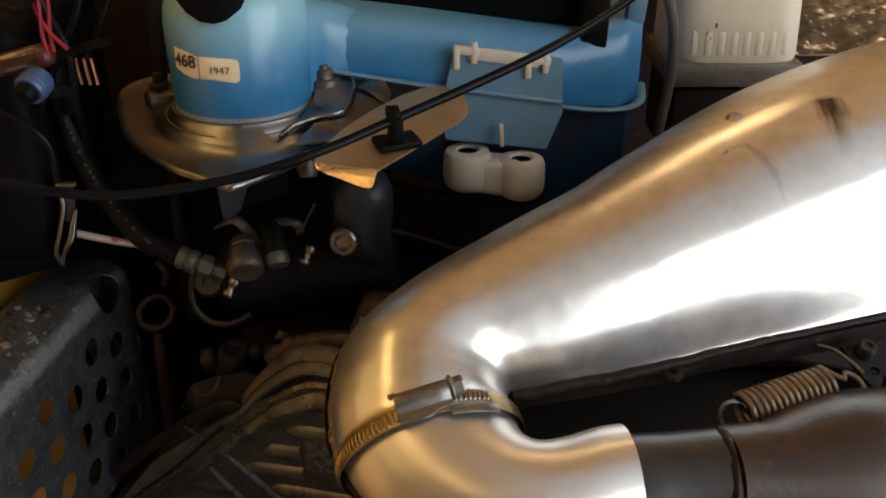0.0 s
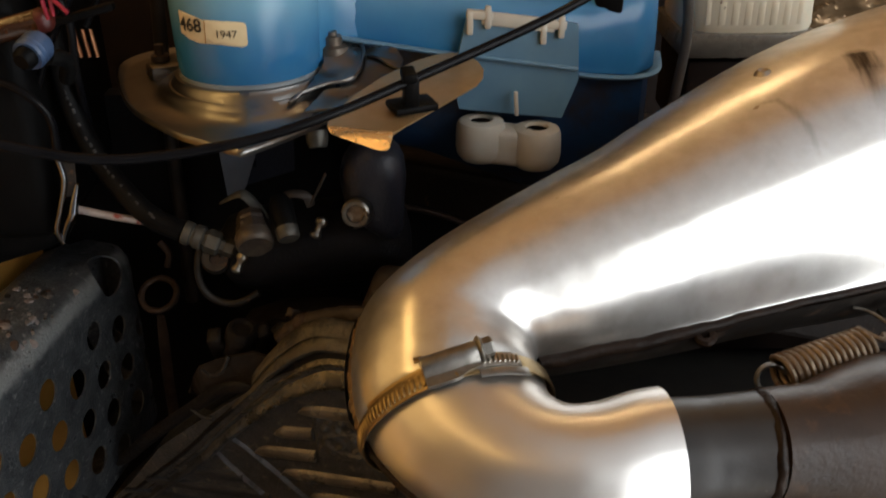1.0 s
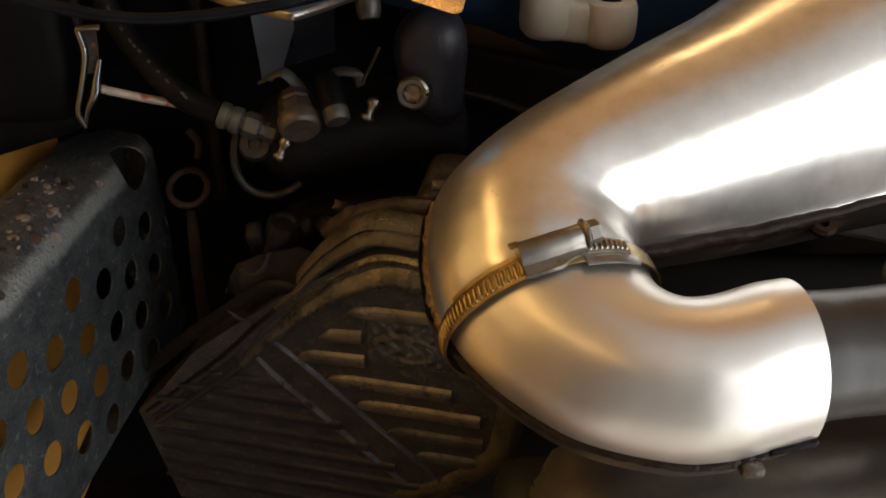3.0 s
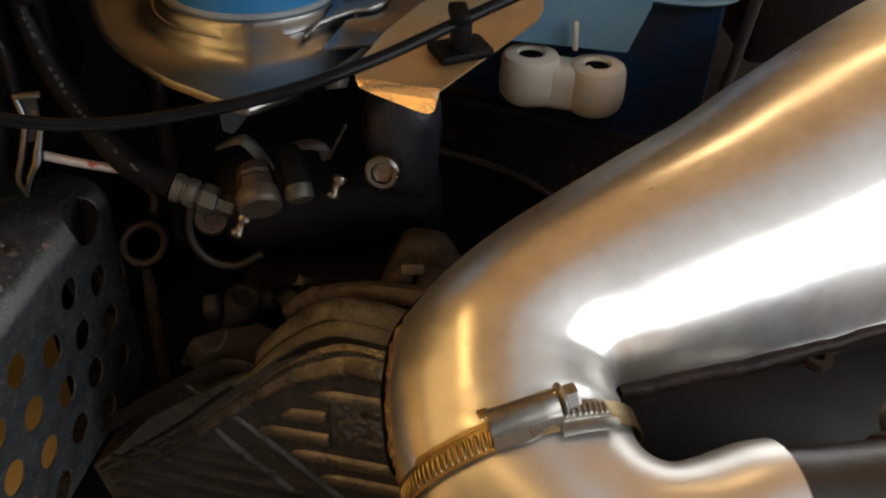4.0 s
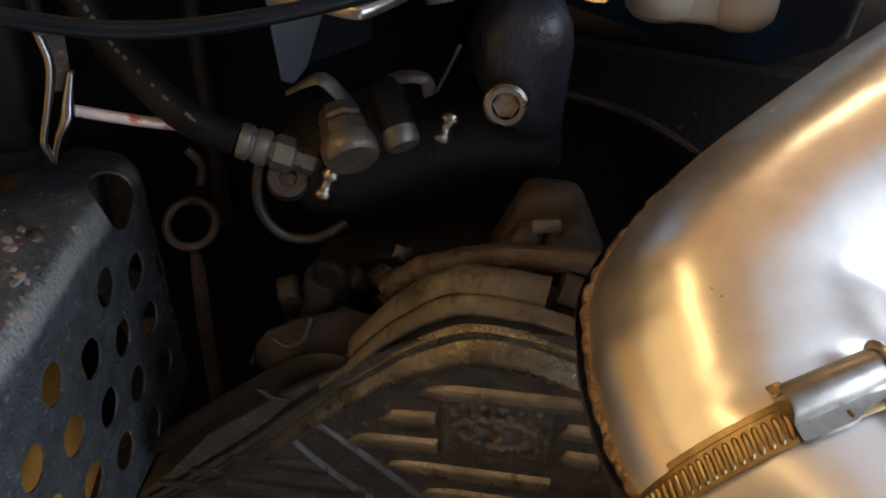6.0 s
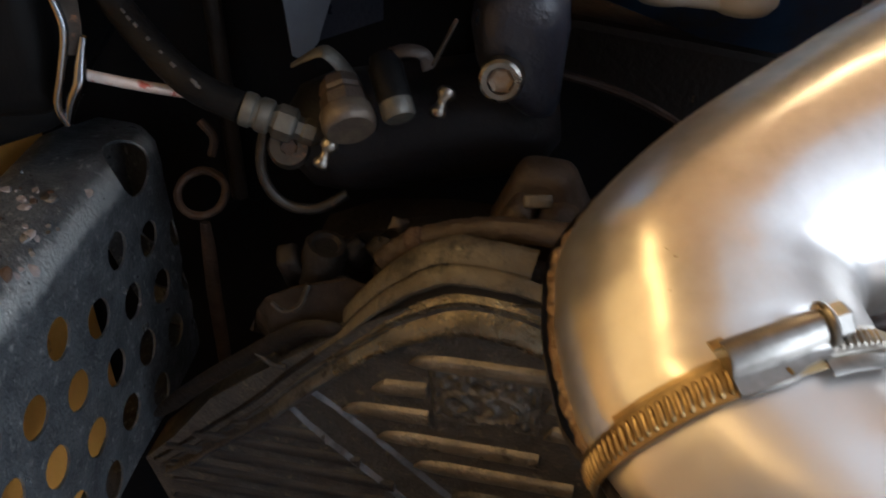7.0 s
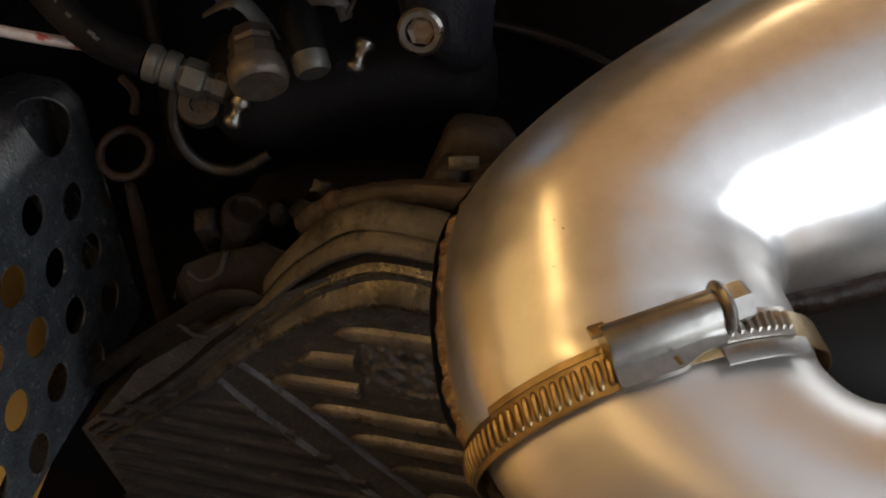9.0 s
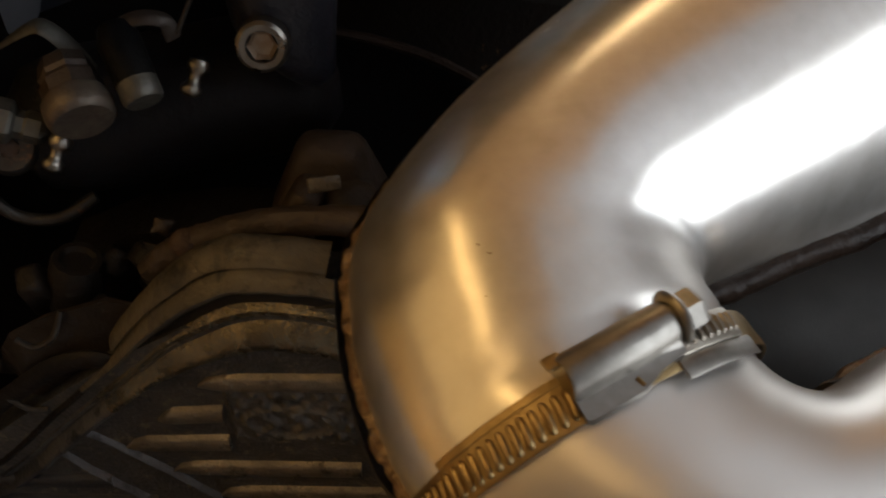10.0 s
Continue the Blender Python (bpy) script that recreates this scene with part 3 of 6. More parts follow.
def half_shell(st, sign, seg=36, swell=0.0, cone=False):
    bm = bmesh.new()
    rings = []
    for iu, iv, ou, ov, h in st:
        c = Vector(((iu + ou) / 2, (iv + ov) / 2))
        a = Vector(((ou - iu) / 2, (ov - iv) / 2))
        a *= 1 + swell * min(1.0, (len(st) - 1 - len(rings)) / 16)
        ring = []
        for k in range(seg + 1):
            th = math.pi * k / seg
            q = c - a * math.cos(th)
            ring.append(bm.verts.new(flat(q.x, q.y, sign * (h * rise(th, flatness(len(rings)) if cone else 0.0) + 0.0004))))
        rings.append(ring)
    for A, B in zip(rings, rings[1:]):
        for k in range(seg):
            bm.faces.new((A[k], A[k + 1], B[k + 1], B[k]))
    # the sheet's own thickness shows at the ends
    for ring in (rings[0], rings[-1]):
        mid = sum((v.co for v in ring), Vector()) / len(ring)
        inner = [bm.verts.new(v.co + (mid - v.co).normalized() * 0.002) for v in ring]
        for k in range(seg):
            bm.faces.new((ring[k], ring[k + 1], inner[k + 1], inner[k]))
    return bm


BIG = [
    (0.420, 0.112, 0.341, 0.283, 0.094),
    (0.320, 0.084, 0.240, 0.2565, 0.0885),
    (0.217, 0.056, 0.1452, 0.211, 0.082),
    (0.125, 0.033, 0.0675, 0.157, 0.0652),
    (0.085, 0.021, 0.034, 0.131, 0.058),
    (0.040, 0.010, -0.003, 0.106, 0.052),
    (0.004, 0.002, -0.058, 0.066, 0.045),
    (-0.003, -0.001, -0.090, 0.031, 0.043),
    (-0.004, -0.006, -0.0968, 0.004, 0.0418),
    (-0.002, -0.012, -0.0960, -0.018, 0.0402),
    (-0.0012, -0.0165, -0.0930, -0.0345, 0.0376),
    (0.000, -0.0200, -0.0885, -0.0460, 0.0412),
]
RETURN = [
    (0.0005, -0.0185, -0.0875, -0.0455, 0.0390),
    (0.0015, -0.0260, -0.0800, -0.0575, 0.0385),
    (0.0060, -0.0325, -0.0640, -0.0745, 0.0385),
    (0.0130, -0.0352, -0.0380, -0.0925, 0.0385),
    (0.0215, -0.0330, -0.0040, -0.1020, 0.0385),
    (0.0300, -0.0298, 0.0180, -0.1020, 0.0385),
    (0.0390, -0.0268, 0.0350, -0.0980, 0.0385),
    (0.0490, -0.0250, 0.0556, -0.0922, 0.0375),
]
big, ret = shell_stations(BIG), shell_stations(RETURN)
pipe = thing("intake_pipe", "large polished aluminium intake pipe, tapered, of two welded half shells", "pipe")
part("upper_shell", half_shell(big, 1, 48, cone=True), M_ALU, pipe)
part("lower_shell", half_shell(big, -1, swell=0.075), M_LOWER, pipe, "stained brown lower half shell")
n_in = [i for i, s in enumerate(big) if i <= 92]
part("inner_seam", sweep([flat(big[i][0], big[i][1], -0.0026) - PE2 * 0.0012 + noise.noise_vector(flat(big[i][0], big[i][1]) * 70) * 0.0010 for i in n_in], [0.0028 + 0.0014 * min(1.0, max(0.0, (i - 30) / 30)) for i in n_in], 14, wobble=0.0005), M_SEAL, pipe, "lumpy dark brown sealant bead")
part("outer_seam", sweep([flat(s[2] * 0.998 + s[0] * 0.002, s[3] * 0.998 + s[1] * 0.002, 0.0006) + noise.noise_vector(flat(s[2], s[3]) * 160) * 0.0007 for s in glide([tuple(q) for q in big[76:]], 4)], 0.0021, 10, wobble=0.0010), M_BEAD, pipe, "rough rusty weld bead")
part("outer_seam", sweep([flat(s[2], s[3], -0.0015) for s in big[:77]], 0.0016, 6, wobble=0.0006), M_BEAD, pipe, "rough rusty weld bead")
part("drain_lug", lathe([(0.0024, 0.0015), (0.0052, 0.0018), (0.0066, 0.0), (0.0056, -0.003), (0.0024, -0.003), (0.0024, 0.0015)], 18, aim(flat(0.088, 0.0165, -0.0035), PN)), M_SEAL, pipe, "dark ring lug with a hole on the seam")



def on_pipe(s, th, lift):
    """A place on the upper shell: s counts the stations' rows, th goes from the inner to the outer seam."""
    i = min(int(s * 14), len(big) - 2)
    f = s * 14 - i
    iu, iv, ou, ov, h = big[i] * (1 - f) + big[i + 1] * f
    c, a = Vector(((iu + ou) / 2, (iv + ov) / 2)), Vector(((ou - iu) / 2, (ov - iv) / 2))
    q = c - a * math.cos(th) * (1 + lift / a.length)
    return flat(q.x, q.y, (h + lift) * rise(th, flatness(s * 14)))


M_GREASE = surf("old_grease", (0.10, 0.075, 0.055), (0.22, 0.18, 0.14), 140, (0.3, 0.45), 0.75, 0.1, 400)
for name, blot in (("pit_mark", [(8.59, 2.012), (8.61, 2.016), (8.612, 2.004), (8.60, 2.0)]), ("pit_mark", [(8.04, 1.940), (8.055, 1.945), (8.075, 1.928), (8.05, 1.925)]),
                   ("pit_mark", [(7.895, 1.985), (7.905, 1.992), (7.93, 1.982), (7.915, 1.976)]), ("pit_mark", [(2.67, 1.655), (2.64, 1.67), (2.62, 1.655), (2.645, 1.64)]), ("pit_mark", [(5.07, 1.785), (5.10, 1.793), (5.115, 1.777), (5.085, 1.774)])):
    part(name, sheet(blot, [], lambda a, b: on_pipe(a, b, 0.00035), 0.0002, 0.03), M_GREASE, pipe)

for a, b, r in ((2.40, 1.96, 0.0046),):
    part("weld_pimple", lathe([(0, 0.0004), (r * 0.4, 0.0010), (r * 0.65, 0.0022), (r * 0.85, 0.0016), (r * 1.2, -0.001)], 18, aim(on_pipe(a, b, 0), on_pipe(a, b, 0.01) - on_pipe(a, b, 0))), M_ALLOY, pipe)
elbow = thing("return_elbow", "polished aluminium elbow bending below the clamp, seam welded", "pipe elbow")
part("upper_shell", half_shell(ret, 1), M_SATIN, elbow)
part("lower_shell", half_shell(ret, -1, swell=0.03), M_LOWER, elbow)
part("outer_seam", sweep([flat(s[2], s[3], -0.002) for s in ret], 0.0021, 8, wobble=0.0007), M_SEAL, elbow, "dark brown weld seam")
part("inner_seam", sweep([flat(s[0], s[1], -0.002) for s in ret], 0.0018, 8, wobble=0.0006), M_BEAD, elbow)
part("split", block((0.020, 0.0022, 0.0030), Matrix.Translation(flat(0.0455, -0.0962, -0.0004)) @ pose(0, 0, 0, 0, 0, 13), 0.0008), M_BLACK, elbow, "dark open split in the seam")
part("weld_drip", block((0.010, 0.007, 0.006), Matrix.Translation(flat(0.0285, -0.1035, -0.003)), 0.0025), M_GRIME, elbow, "dark blob of weld")

# ---- hose clamp round the joint ----
CI, CO = Vector((0.0015, -0.0200)), Vector((-0.0890, -0.0470))
CC, CA = (CI + CO) / 2, (CO - CI) / 2
CAX = Vector((-CA.y, CA.x)).normalized()
CR, CH = CA.length + 0.0012, 0.0418


def on_clamp(th, lift=0.0, along=0.0):
    q = CC - CA.normalized() * math.cos(th) * (CR + lift) + CAX * along
    return flat(q.x, q.y, (CH + lift) * math.sin(th))


def strip(t0, t1, half, lift, thick, steps, shift=0.0):
    bm = bmesh.new()
    rings = []
    for k in range(steps + 1):
        th = t0 + (t1 - t0) * k / steps
        rings.append([bm.verts.new(on_clamp(th, l, a + shift)) for l, a in ((lift, -half), (lift + thick * 0.7, -half), (lift + thick, -half * 0.85), (lift + thick, half * 0.85), (lift + thick * 0.7, half), (lift, half))])
    for A, B in zip(rings, rings[1:]):
        for k in range(6):
            bm.faces.new((A[k], A[(k + 1) % 6], B[(k + 1) % 6], B[k]))
    bm.faces.new(rings[0][::-1])
    bm.faces.new(rings[-1])
    return bm


clamp = thing("hose_clamp", "yellow zinc worm-drive hose clamp tightened round the pipe joint", "hose clamp", group="")
part("band", strip(0, 2 * math.pi, 0.0048, 0.0, 0.0008, 90), M_GOLD, clamp, "slotted yellow-zinc steel band")
part("band_edge", strip(1.90, 2.62, 0.0010, 0.0003, 0.0005, 24, -0.0056), M_GOLD, clamp, "raised upper band edge")
part("band_tail", strip(0.84, 1.40, 0.0024, 0.0006, 0.0006, 18, 0.0050), M_HOUSING, clamp, "bright steel band end")
for k in range(24):
    th = 1.905 + k * 0.0575
    if th > 3.25:
        break
    p, q = on_clamp(th, 0.0006, -0.0036), on_clamp(th + 0.022, 0.0006, 0.0036)
    mid_ = on_clamp(th + 0.007, 0.0009, 0.0)
    part("band_tooth", sweep(glide([tuple(p), tuple(p * 0.85 + q * 0.15), tuple(mid_), tuple(p * 0.15 + q * 0.85), tuple(q)], 2), [0.0003, 0.0008, 0.0010, 0.0010, 0.0010, 0.0010, 0.0010, 0.0008, 0.0003], 8), M_GOLD, clamp)
part("band_overlap", strip(0.93, 1.37, 0.0038, 0.0012, 0.0008, 16, -0.0012), M_BAND, clamp, "bright slotted band overlap")
for k in range(8):
    th = 0.955 + k * 0.052
    part("band_tooth", sweep([on_clamp(th, 0.0020, -0.0036), on_clamp(th + 0.004, 0.0022, -0.003), on_clamp(th + 0.014, 0.0022, 0.0006), on_clamp(th + 0.016, 0.0018, 0.0012)], [0.0003, 0.0008, 0.0008, 0.0003], 6), M_BAND, clamp)
# worm housing: a barrel over the screw, with a flat skirt folded round the band
ha, hb = on_clamp(1.892, 0.0040, -0.0046), on_clamp(1.378, 0.0046, -0.0050)
way = (hb - ha).normalized()
L = (hb - ha).length
side = (on_clamp(1.55, 0, 0.01) - on_clamp(1.55, 0, 0)).normalized()
side = (side - way * side.dot(way)).normalized()
nor = side.cross(way).normalized()
if nor.dot(PN) < 0:
    nor = -nor
house = bmesh.new()
rings = []
HP = [(-0.0046, -0.0046), (-0.0049, -0.0006)] + [(0.0049 * math.cos(radians(a)), 0.0049 * math.sin(radians(a)) - 0.0004) for a in range(168, 0, -14)] + [(0.0056, -0.0009), (0.0075, -0.0013), (0.0100, -0.0015), (0.0104, -0.0034)]
for s in (0.0, 0.04, 0.55, 0.75, 0.97, 1.0):
    ring = []
    k_in = 0.94 if s in (0.0, 1.0) else 1.0
    trim = 1.0 if s < 0.6 else 0.62 if s < 0.8 else 0.5
    for a, b in HP:
        if a > 0.005:
            a = 0.005 + (a - 0.005) * trim
        ring.append(house.verts.new(ha + way * (L * s) + side * a * k_in + nor * b * k_in))
    rings.append(ring)
for A, B in zip(rings, rings[1:]):
    for k in range(len(HP)):
        house.faces.new((A[k], A[(k + 1) % len(HP)], B[(k + 1) % len(HP)], B[k]))
house.faces.new(rings[0])
house.faces.new(rings[-1][::-1])
hob = part("screw_housing", house, M_HOUSING, clamp, "pressed steel worm housing", smooth=50)
part("stamp_mark", sweep([ha + way * (L * 0.52) + side * 0.0070 - nor * 0.0012, ha + way * (L * 0.54) + side * 0.0090 - nor * 0.0016], 0.0006, 6), M_GOLD, hob)
part("screw_collar", lathe([(0, 0), (0.0052, 0), (0.0062, 0.0007), (0.0064, 0.0014), (0.0060, 0.0022), (0.0050, 0.0028), (0, 0.0028)], 28, aim(hb - nor * 0.0002, way)), M_HOUSING, clamp, "round screw collar")
part("screw_head", lathe([(0, 0), (0.0044, 0), (0.0050, 0.0006), (0.0050, 0.0042), (0.0044, 0.0052), (0.0034, 0.0052), (0.0030, 0.0036), (0, 0.0036)], 6, aim(hb - nor * 0.0006 + way * 0.0024, way)), M_HOUSING, clamp, "hexagon screw head", smooth=20)
part("housing_tab", block((0.0042, 0.0036, 0.0014), Matrix.Translation(ha - side * 0.0034 + nor * 0.0018 - way * 0.0004) @ way.to_track_quat("X", "Z").to_matrix().to_4x4(), 0.0005), M_GOLD, clamp)

# ---- sleeve, canister and spring on the engine side of the elbow ----
sleeve = thing("rubber_sleeve", "dark grey rubber sleeve joining elbow and canister", "hose")
ax = [(0.024, -0.0585, 0.0275), (0.060, -0.0540, 0.0278), (0.072, -0.0528, 0.0272), (0.085, -0.0515, 0.0270), (0.102, -0.0502, 0.0276)]
part("tube", sweep(glide([tuple(flat(a, b, -0.003)) for a, b, r in ax], 4), [float(r[0]) for r in glide([(r,) for *_, r in ax], 4)], 40, wobble=0.0003), M_HOSEBAND, sleeve)
part("ridge", sweep([flat(0.0985 + k * 0.001, -0.0505, -0.003) for k in range(6)], [0.0272, 0.0284, 0.0290, 0.0290, 0.0282, 0.0270], 48, wobble=0.0014), M_SEAL, sleeve, "torn dark rubber rim")
canister = thing("canister", "brown painted round canister with scuffed rusty paint", "canister")
cx = [(0.1005, 0.0284), (0.125, 0.0305), (0.140, 0.037), (0.155, 0.043), (0.172, 0.046), (0.190, 0.046), (0.30, 0.046), (0.305, 0.042)]


def can_axis(u):
    """The canister's axis: it sinks away to the back as it runs from the sleeve."""
    k = 0.22 * ((u - 0.109) / 0.19) ** 1.3 if u > 0.109 else 0.0
    p = flat(u, -0.0500 + (u - 0.109) * 0.02, -0.003)
    return p + (p - V(0.0, 0.0, 1.10)) * k, 1 + k


part("body", sweep([can_axis(u)[0] for u, r in cx], [r * can_axis(u)[1] for u, r in cx], 36), M_BROWN, canister)
part("pressed_rim", sweep([can_axis(u)[0] for u in (0.1900, 0.1908, 0.1958, 0.1966)], [r * can_axis(0.193)[1] for r in (0.0455, 0.0482, 0.0482, 0.0455)], 36), M_BROWN, canister)
spring = thing("return_spring", "brown steel coil spring hooked beside the canister", "spring")
s0, s1 = flat(0.1205, -0.0098, -0.002), flat(0.1715, 0.0092, -0.004)
sd = (s1 - s0).normalized()
sa = sd.orthogonal().normalized()
sb = sd.cross(sa)
turns = 14
coil = [s0 + (s1 - s0) * (k / (turns * 16)) + (sa * math.cos(2 * math.pi * k / 16) + sb * math.sin(2 * math.pi * k / 16)) * 0.0097 for k in range(turns * 16 + 1)]
part("coil", sweep(coil, 0.0017, 8), M_SPRING, spring)
hc = s0 - sd * 0.0050 - PN * 0.001
ring = [hc + PE1 * 0.0076 * math.cos(a) + (PE2 * 0.7 + PN * 0.7) * 0.0076 * math.sin(a) for a in [radians(20 + 17 * k) for k in range(19)]]
part("hook", sweep(ring, 0.0015, 8), M_STEEL, spring, "worn bright hook eye")
hook2 = [tuple(coil[-1]), tuple(s1 + sd * 0.006 + sb * 0.006), tuple(flat(0.183, 0.0165, -0.004)), tuple(flat(0.190, 0.0125, -0.005)), tuple(flat(0.1925, 0.0050, -0.007))]
part("hook", sweep(glide(hook2, 5), 0.0015, 8), M_SPRING, spring)
lug = thing("spring_bracket", "small dark steel bracket holding the spring", "bracket")
part("tab", block((0.016, 0.003, 0.012), Matrix.Translation(flat(0.108, -0.0190, -0.007)) @ pose(0, 0, 0, 20, 0, 15), 0.001), M_UMBER, lug)
part("pivot", lathe([(0, 0.0015), (0.0022, 0.0015), (0.0024, 0.0030), (0.0042, 0.0030), (0.0052, 0.0018), (0.0054, -0.004)], 20, aim(flat(0.2015, 0.0345, -0.006), PN)), M_NUT, lug, "worn steel pivot eye")
part("arm", sheet([(0.190, 0.0395), (0.2035, 0.0420), (0.2080, 0.0345), (0.2070, 0.0170), (0.2020, 0.0080), (0.1960, 0.0190)], [(0.2040, 0.0225, 0.0030)], lambda u, v: flat(u, v, -0.011), 0.003, 0.008), M_LEVER, lug, "flat dark green-grey lever plate")
part("wire", sweep(glide([tuple(flat(0.176, 0.0395, -0.010)), tuple(flat(0.184, 0.0365, -0.010)), tuple(flat(0.192, 0.028, -0.010)), tuple(flat(0.1965, 0.0205, -0.010))], 6), 0.0011, 8), M_STEEL, lug, "thin bright wire")

# ---- alloy plenum below the elbow ----
plenum = thing("plenum_casting", "dull aluminium plenum casting under the elbow", "engine part")
part("body", lathe([(0, 0.0), (0.055, 0.0), (0.070, 0.012), (0.074, 0.03), (0.074, 0.40), (0, 0.40)], 48, aim((0.000, 0.335, 0.640), (1, 0.10, 0.02))), M_ALLOY, plenum)
part("web", block((0.40, 0.05, 0.12), pose(0.18, 0.44, 0.555), 0.02, 3), M_WEB, plenum, "smooth dark grey casting web")

# ---- ribbed valve cover ----
def on_cover(x, z, lift=0.0):
    y = -0.287 * x - 0.1236 * z + 0.5599
    return V(x, y, z) + V(-0.261, -0.909, -0.112) * lift


CN = V(-0.261, -0.909, -0.112)
cover = thing("valve_cover", "ribbed cast alloy engine cover, dirty golden brown", "engine cover")
rim = [(-0.300, 0.545), (-0.262, 0.580), (-0.224, 0.622), (-0.190, 0.655), (-0.160, 0.682), (-0.134, 0.705), (-0.110, 0.722), (-0.082, 0.734), (-0.045, 0.738), (0.0, 0.735)]
face = [(-0.282, 0.545), (-0.256, 0.576)] + rim[2:] + [(0.015, 0.70), (0.000, 0.62), (-0.009, 0.57), (-0.05, 0.519), (-0.09, 0.495), (-0.14, 0.46), (-0.268, 0.44)]
part("face", sheet(face, [], lambda x, z: on_cover(x, z), 0.03, 0.02), M_GROOVE, cover, "oily dark ground between the ribs")


def ridge(ctrl, r, lift, material, name="rib", squash=0.8, n=6, fade=True):
    path = glide(ctrl, n)
    P = [on_cover(x, z, lift) for x, z in path]
    R = [r] * len(P)
    if fade:
        R[0] = R[-1] = r * 0.35
        R[1] = R[-2] = r * 0.8
    return part(name, sweep(P, R, 10, up=CN, squash=squash), material, cover)


# Rim near black: the shaded gap beside the guard is in its colour.
ridge([(x - 0.004, z + 0.010) for x, z in rim[1:5]] + [(-0.142, 0.698)], 0.0050, -0.003, M_SHADEBROWN, "rim", 0.6)
# arched rib, then a stepped crown rolling away to the back
CROWN = [(-0.0098, -0.0005), (-0.0086, 0.0032), (-0.0060, 0.0060), (-0.0022, 0.0064), (0.0012, 0.0048), (0.0038, 0.0018), (0.0062, -0.0008), (0.0086, 0.0006), (0.0116, 0.0016), (0.0140, -0.0014),
         (0.0172, -0.0036), (0.0192, -0.0022), (0.0210, 0.0010), (0.0238, 0.0024), (0.0262, 0.0010), (0.0282, -0.0034),
         (0.0292, -0.0052), (0.0302, -0.0034), (0.0325, -0.0055), (0.0346, -0.0090), (0.0360, -0.0130), (0.0356, -0.0160), (0.028, -0.024)]


def crown(ctrl, prof, material, name, drop=-0.0045):
    path = glide(ctrl, 8)
    bm = bmesh.new()
    rings = []
    for i, (x, z, k) in enumerate(path):
        a, b = path[max(i - 1, 0)], path[min(i + 1, len(path) - 1)]
        dx, dz = b[0] - a[0], b[1] - a[1]
        q = math.hypot(dx, dz)
        ring = []
        for d, l in prof:
            p = on_cover(x - dz / q * d * k, z + drop + dx / q * d * k, l * (0.4 + 0.6 * k))
            ring.append(bm.verts.new(p + noise.noise_vector(p * 90) * 0.0005))
        rings.append(ring)
    for A, B in zip(rings, rings[1:]):
        for k in range(len(prof) - 1):
            bm.faces.new((A[k], A[k + 1], B[k + 1], B[k]))
    bm.faces.new(rings[0])
    return part(name, bm, material, cover, smooth=50)


ARCH = [(-0.268, 0.543, 0.44), (-0.250, 0.561, 0.46), (-0.214, 0.599, 0.48), (-0.1873, 0.6275, 0.50), (-0.1663, 0.6540, 0.50), (-0.1474, 0.6755, 0.52), (-0.1301, 0.6940, 0.56), (-0.1088, 0.7130, 0.78), (-0.0866, 0.7262, 1.0),
        (-0.0746, 0.7280, 1.0), (-0.0602, 0.7262, 1.0), (-0.0492, 0.7228, 1.0), (-0.035, 0.7170, 1.0), (-0.010, 0.7050, 1.0)]
# The arched rib's shade towards the left is coloured in, three tones.
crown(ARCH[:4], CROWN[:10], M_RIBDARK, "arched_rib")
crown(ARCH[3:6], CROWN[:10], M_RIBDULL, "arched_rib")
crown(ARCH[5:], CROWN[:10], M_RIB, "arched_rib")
# Left crown rib and groove carry their shade in the colour.
crown(ARCH[:6], CROWN[9:16], M_SHADEBROWN, "crown_rib")
crown(ARCH[5:], CROWN[9:12], M_SHADEBROWN, "groove")
crown(ARCH[5:], CROWN[11:16], M_COVER, "crown_rib")
crown(ARCH[6:11], CROWN[15:], M_COVER, "crown_band")
crown(ARCH[10:], [(d, l - 0.006) for d, l in CROWN[15:]], M_GRIME, "sunk_band")
back = [on_cover(x, z - 0.003, -0.028) for x, z in glide([(-0.128, 0.728), (-0.116, 0.741), (-0.098, 0.751), (-0.076, 0.758), (-0.045, 0.760), (0.0, 0.757)], 6)]
part("rear_lip", sweep(back, 0.0060, 10, wobble=0.0010), M_GRIME, cover, "rust-spotted dark rear lip")
part("rust_patch", lathe([(0, 0.0012), (0.004, 0.0008), (0.006, -0.001)], 12, aim(back[8] + V(-0.002, -0.0045, 0.004), (-0.2, -0.7, 0.7))), M_RUST, cover)


def flat_rib(x0, x1, z, half=0.0058, high=0.0030, slope=0.10, pointed=True, material=None):
    """A flat-topped cast rib across the cover, with tapered ends."""
    bm = bmesh.new()
    rings = []
    for t in (0.0, 0.10, 0.22, 0.5, 0.8, 1.0):
        x = x0 + 0.0025 + (x1 - x0) * t
        k = {0.0: 0.55, 0.10: 0.9}.get(t, 1.0) if pointed else 1.0
        zc = z - 0.0030 + (x - x0) * slope
        rings.append([bm.verts.new(on_cover(x + (d * 0.4 if t < 0.2 else 0), zc + d * k, l * (0.5 + 0.5 * k))) for d, l in ((-half, -0.001), (-half * 0.78, high * 0.75), (-half * 0.55, high), (half * 0.55, high), (half * 0.78, high * 0.75), (half, -0.001))])
    for A, B in zip(rings, rings[1:]):
        for k in range(5):
            bm.faces.new((A[k], A[k + 1], B[k + 1], B[k]))
    bm.faces.new(rings[0])
    bm.faces.new(rings[-1][::-1])
    return part("rib", bm, material or M_FLATRIB, cover, smooth=50)


def vee_x(z):
    return -0.1583 + (0.6485 - z) * 0.92


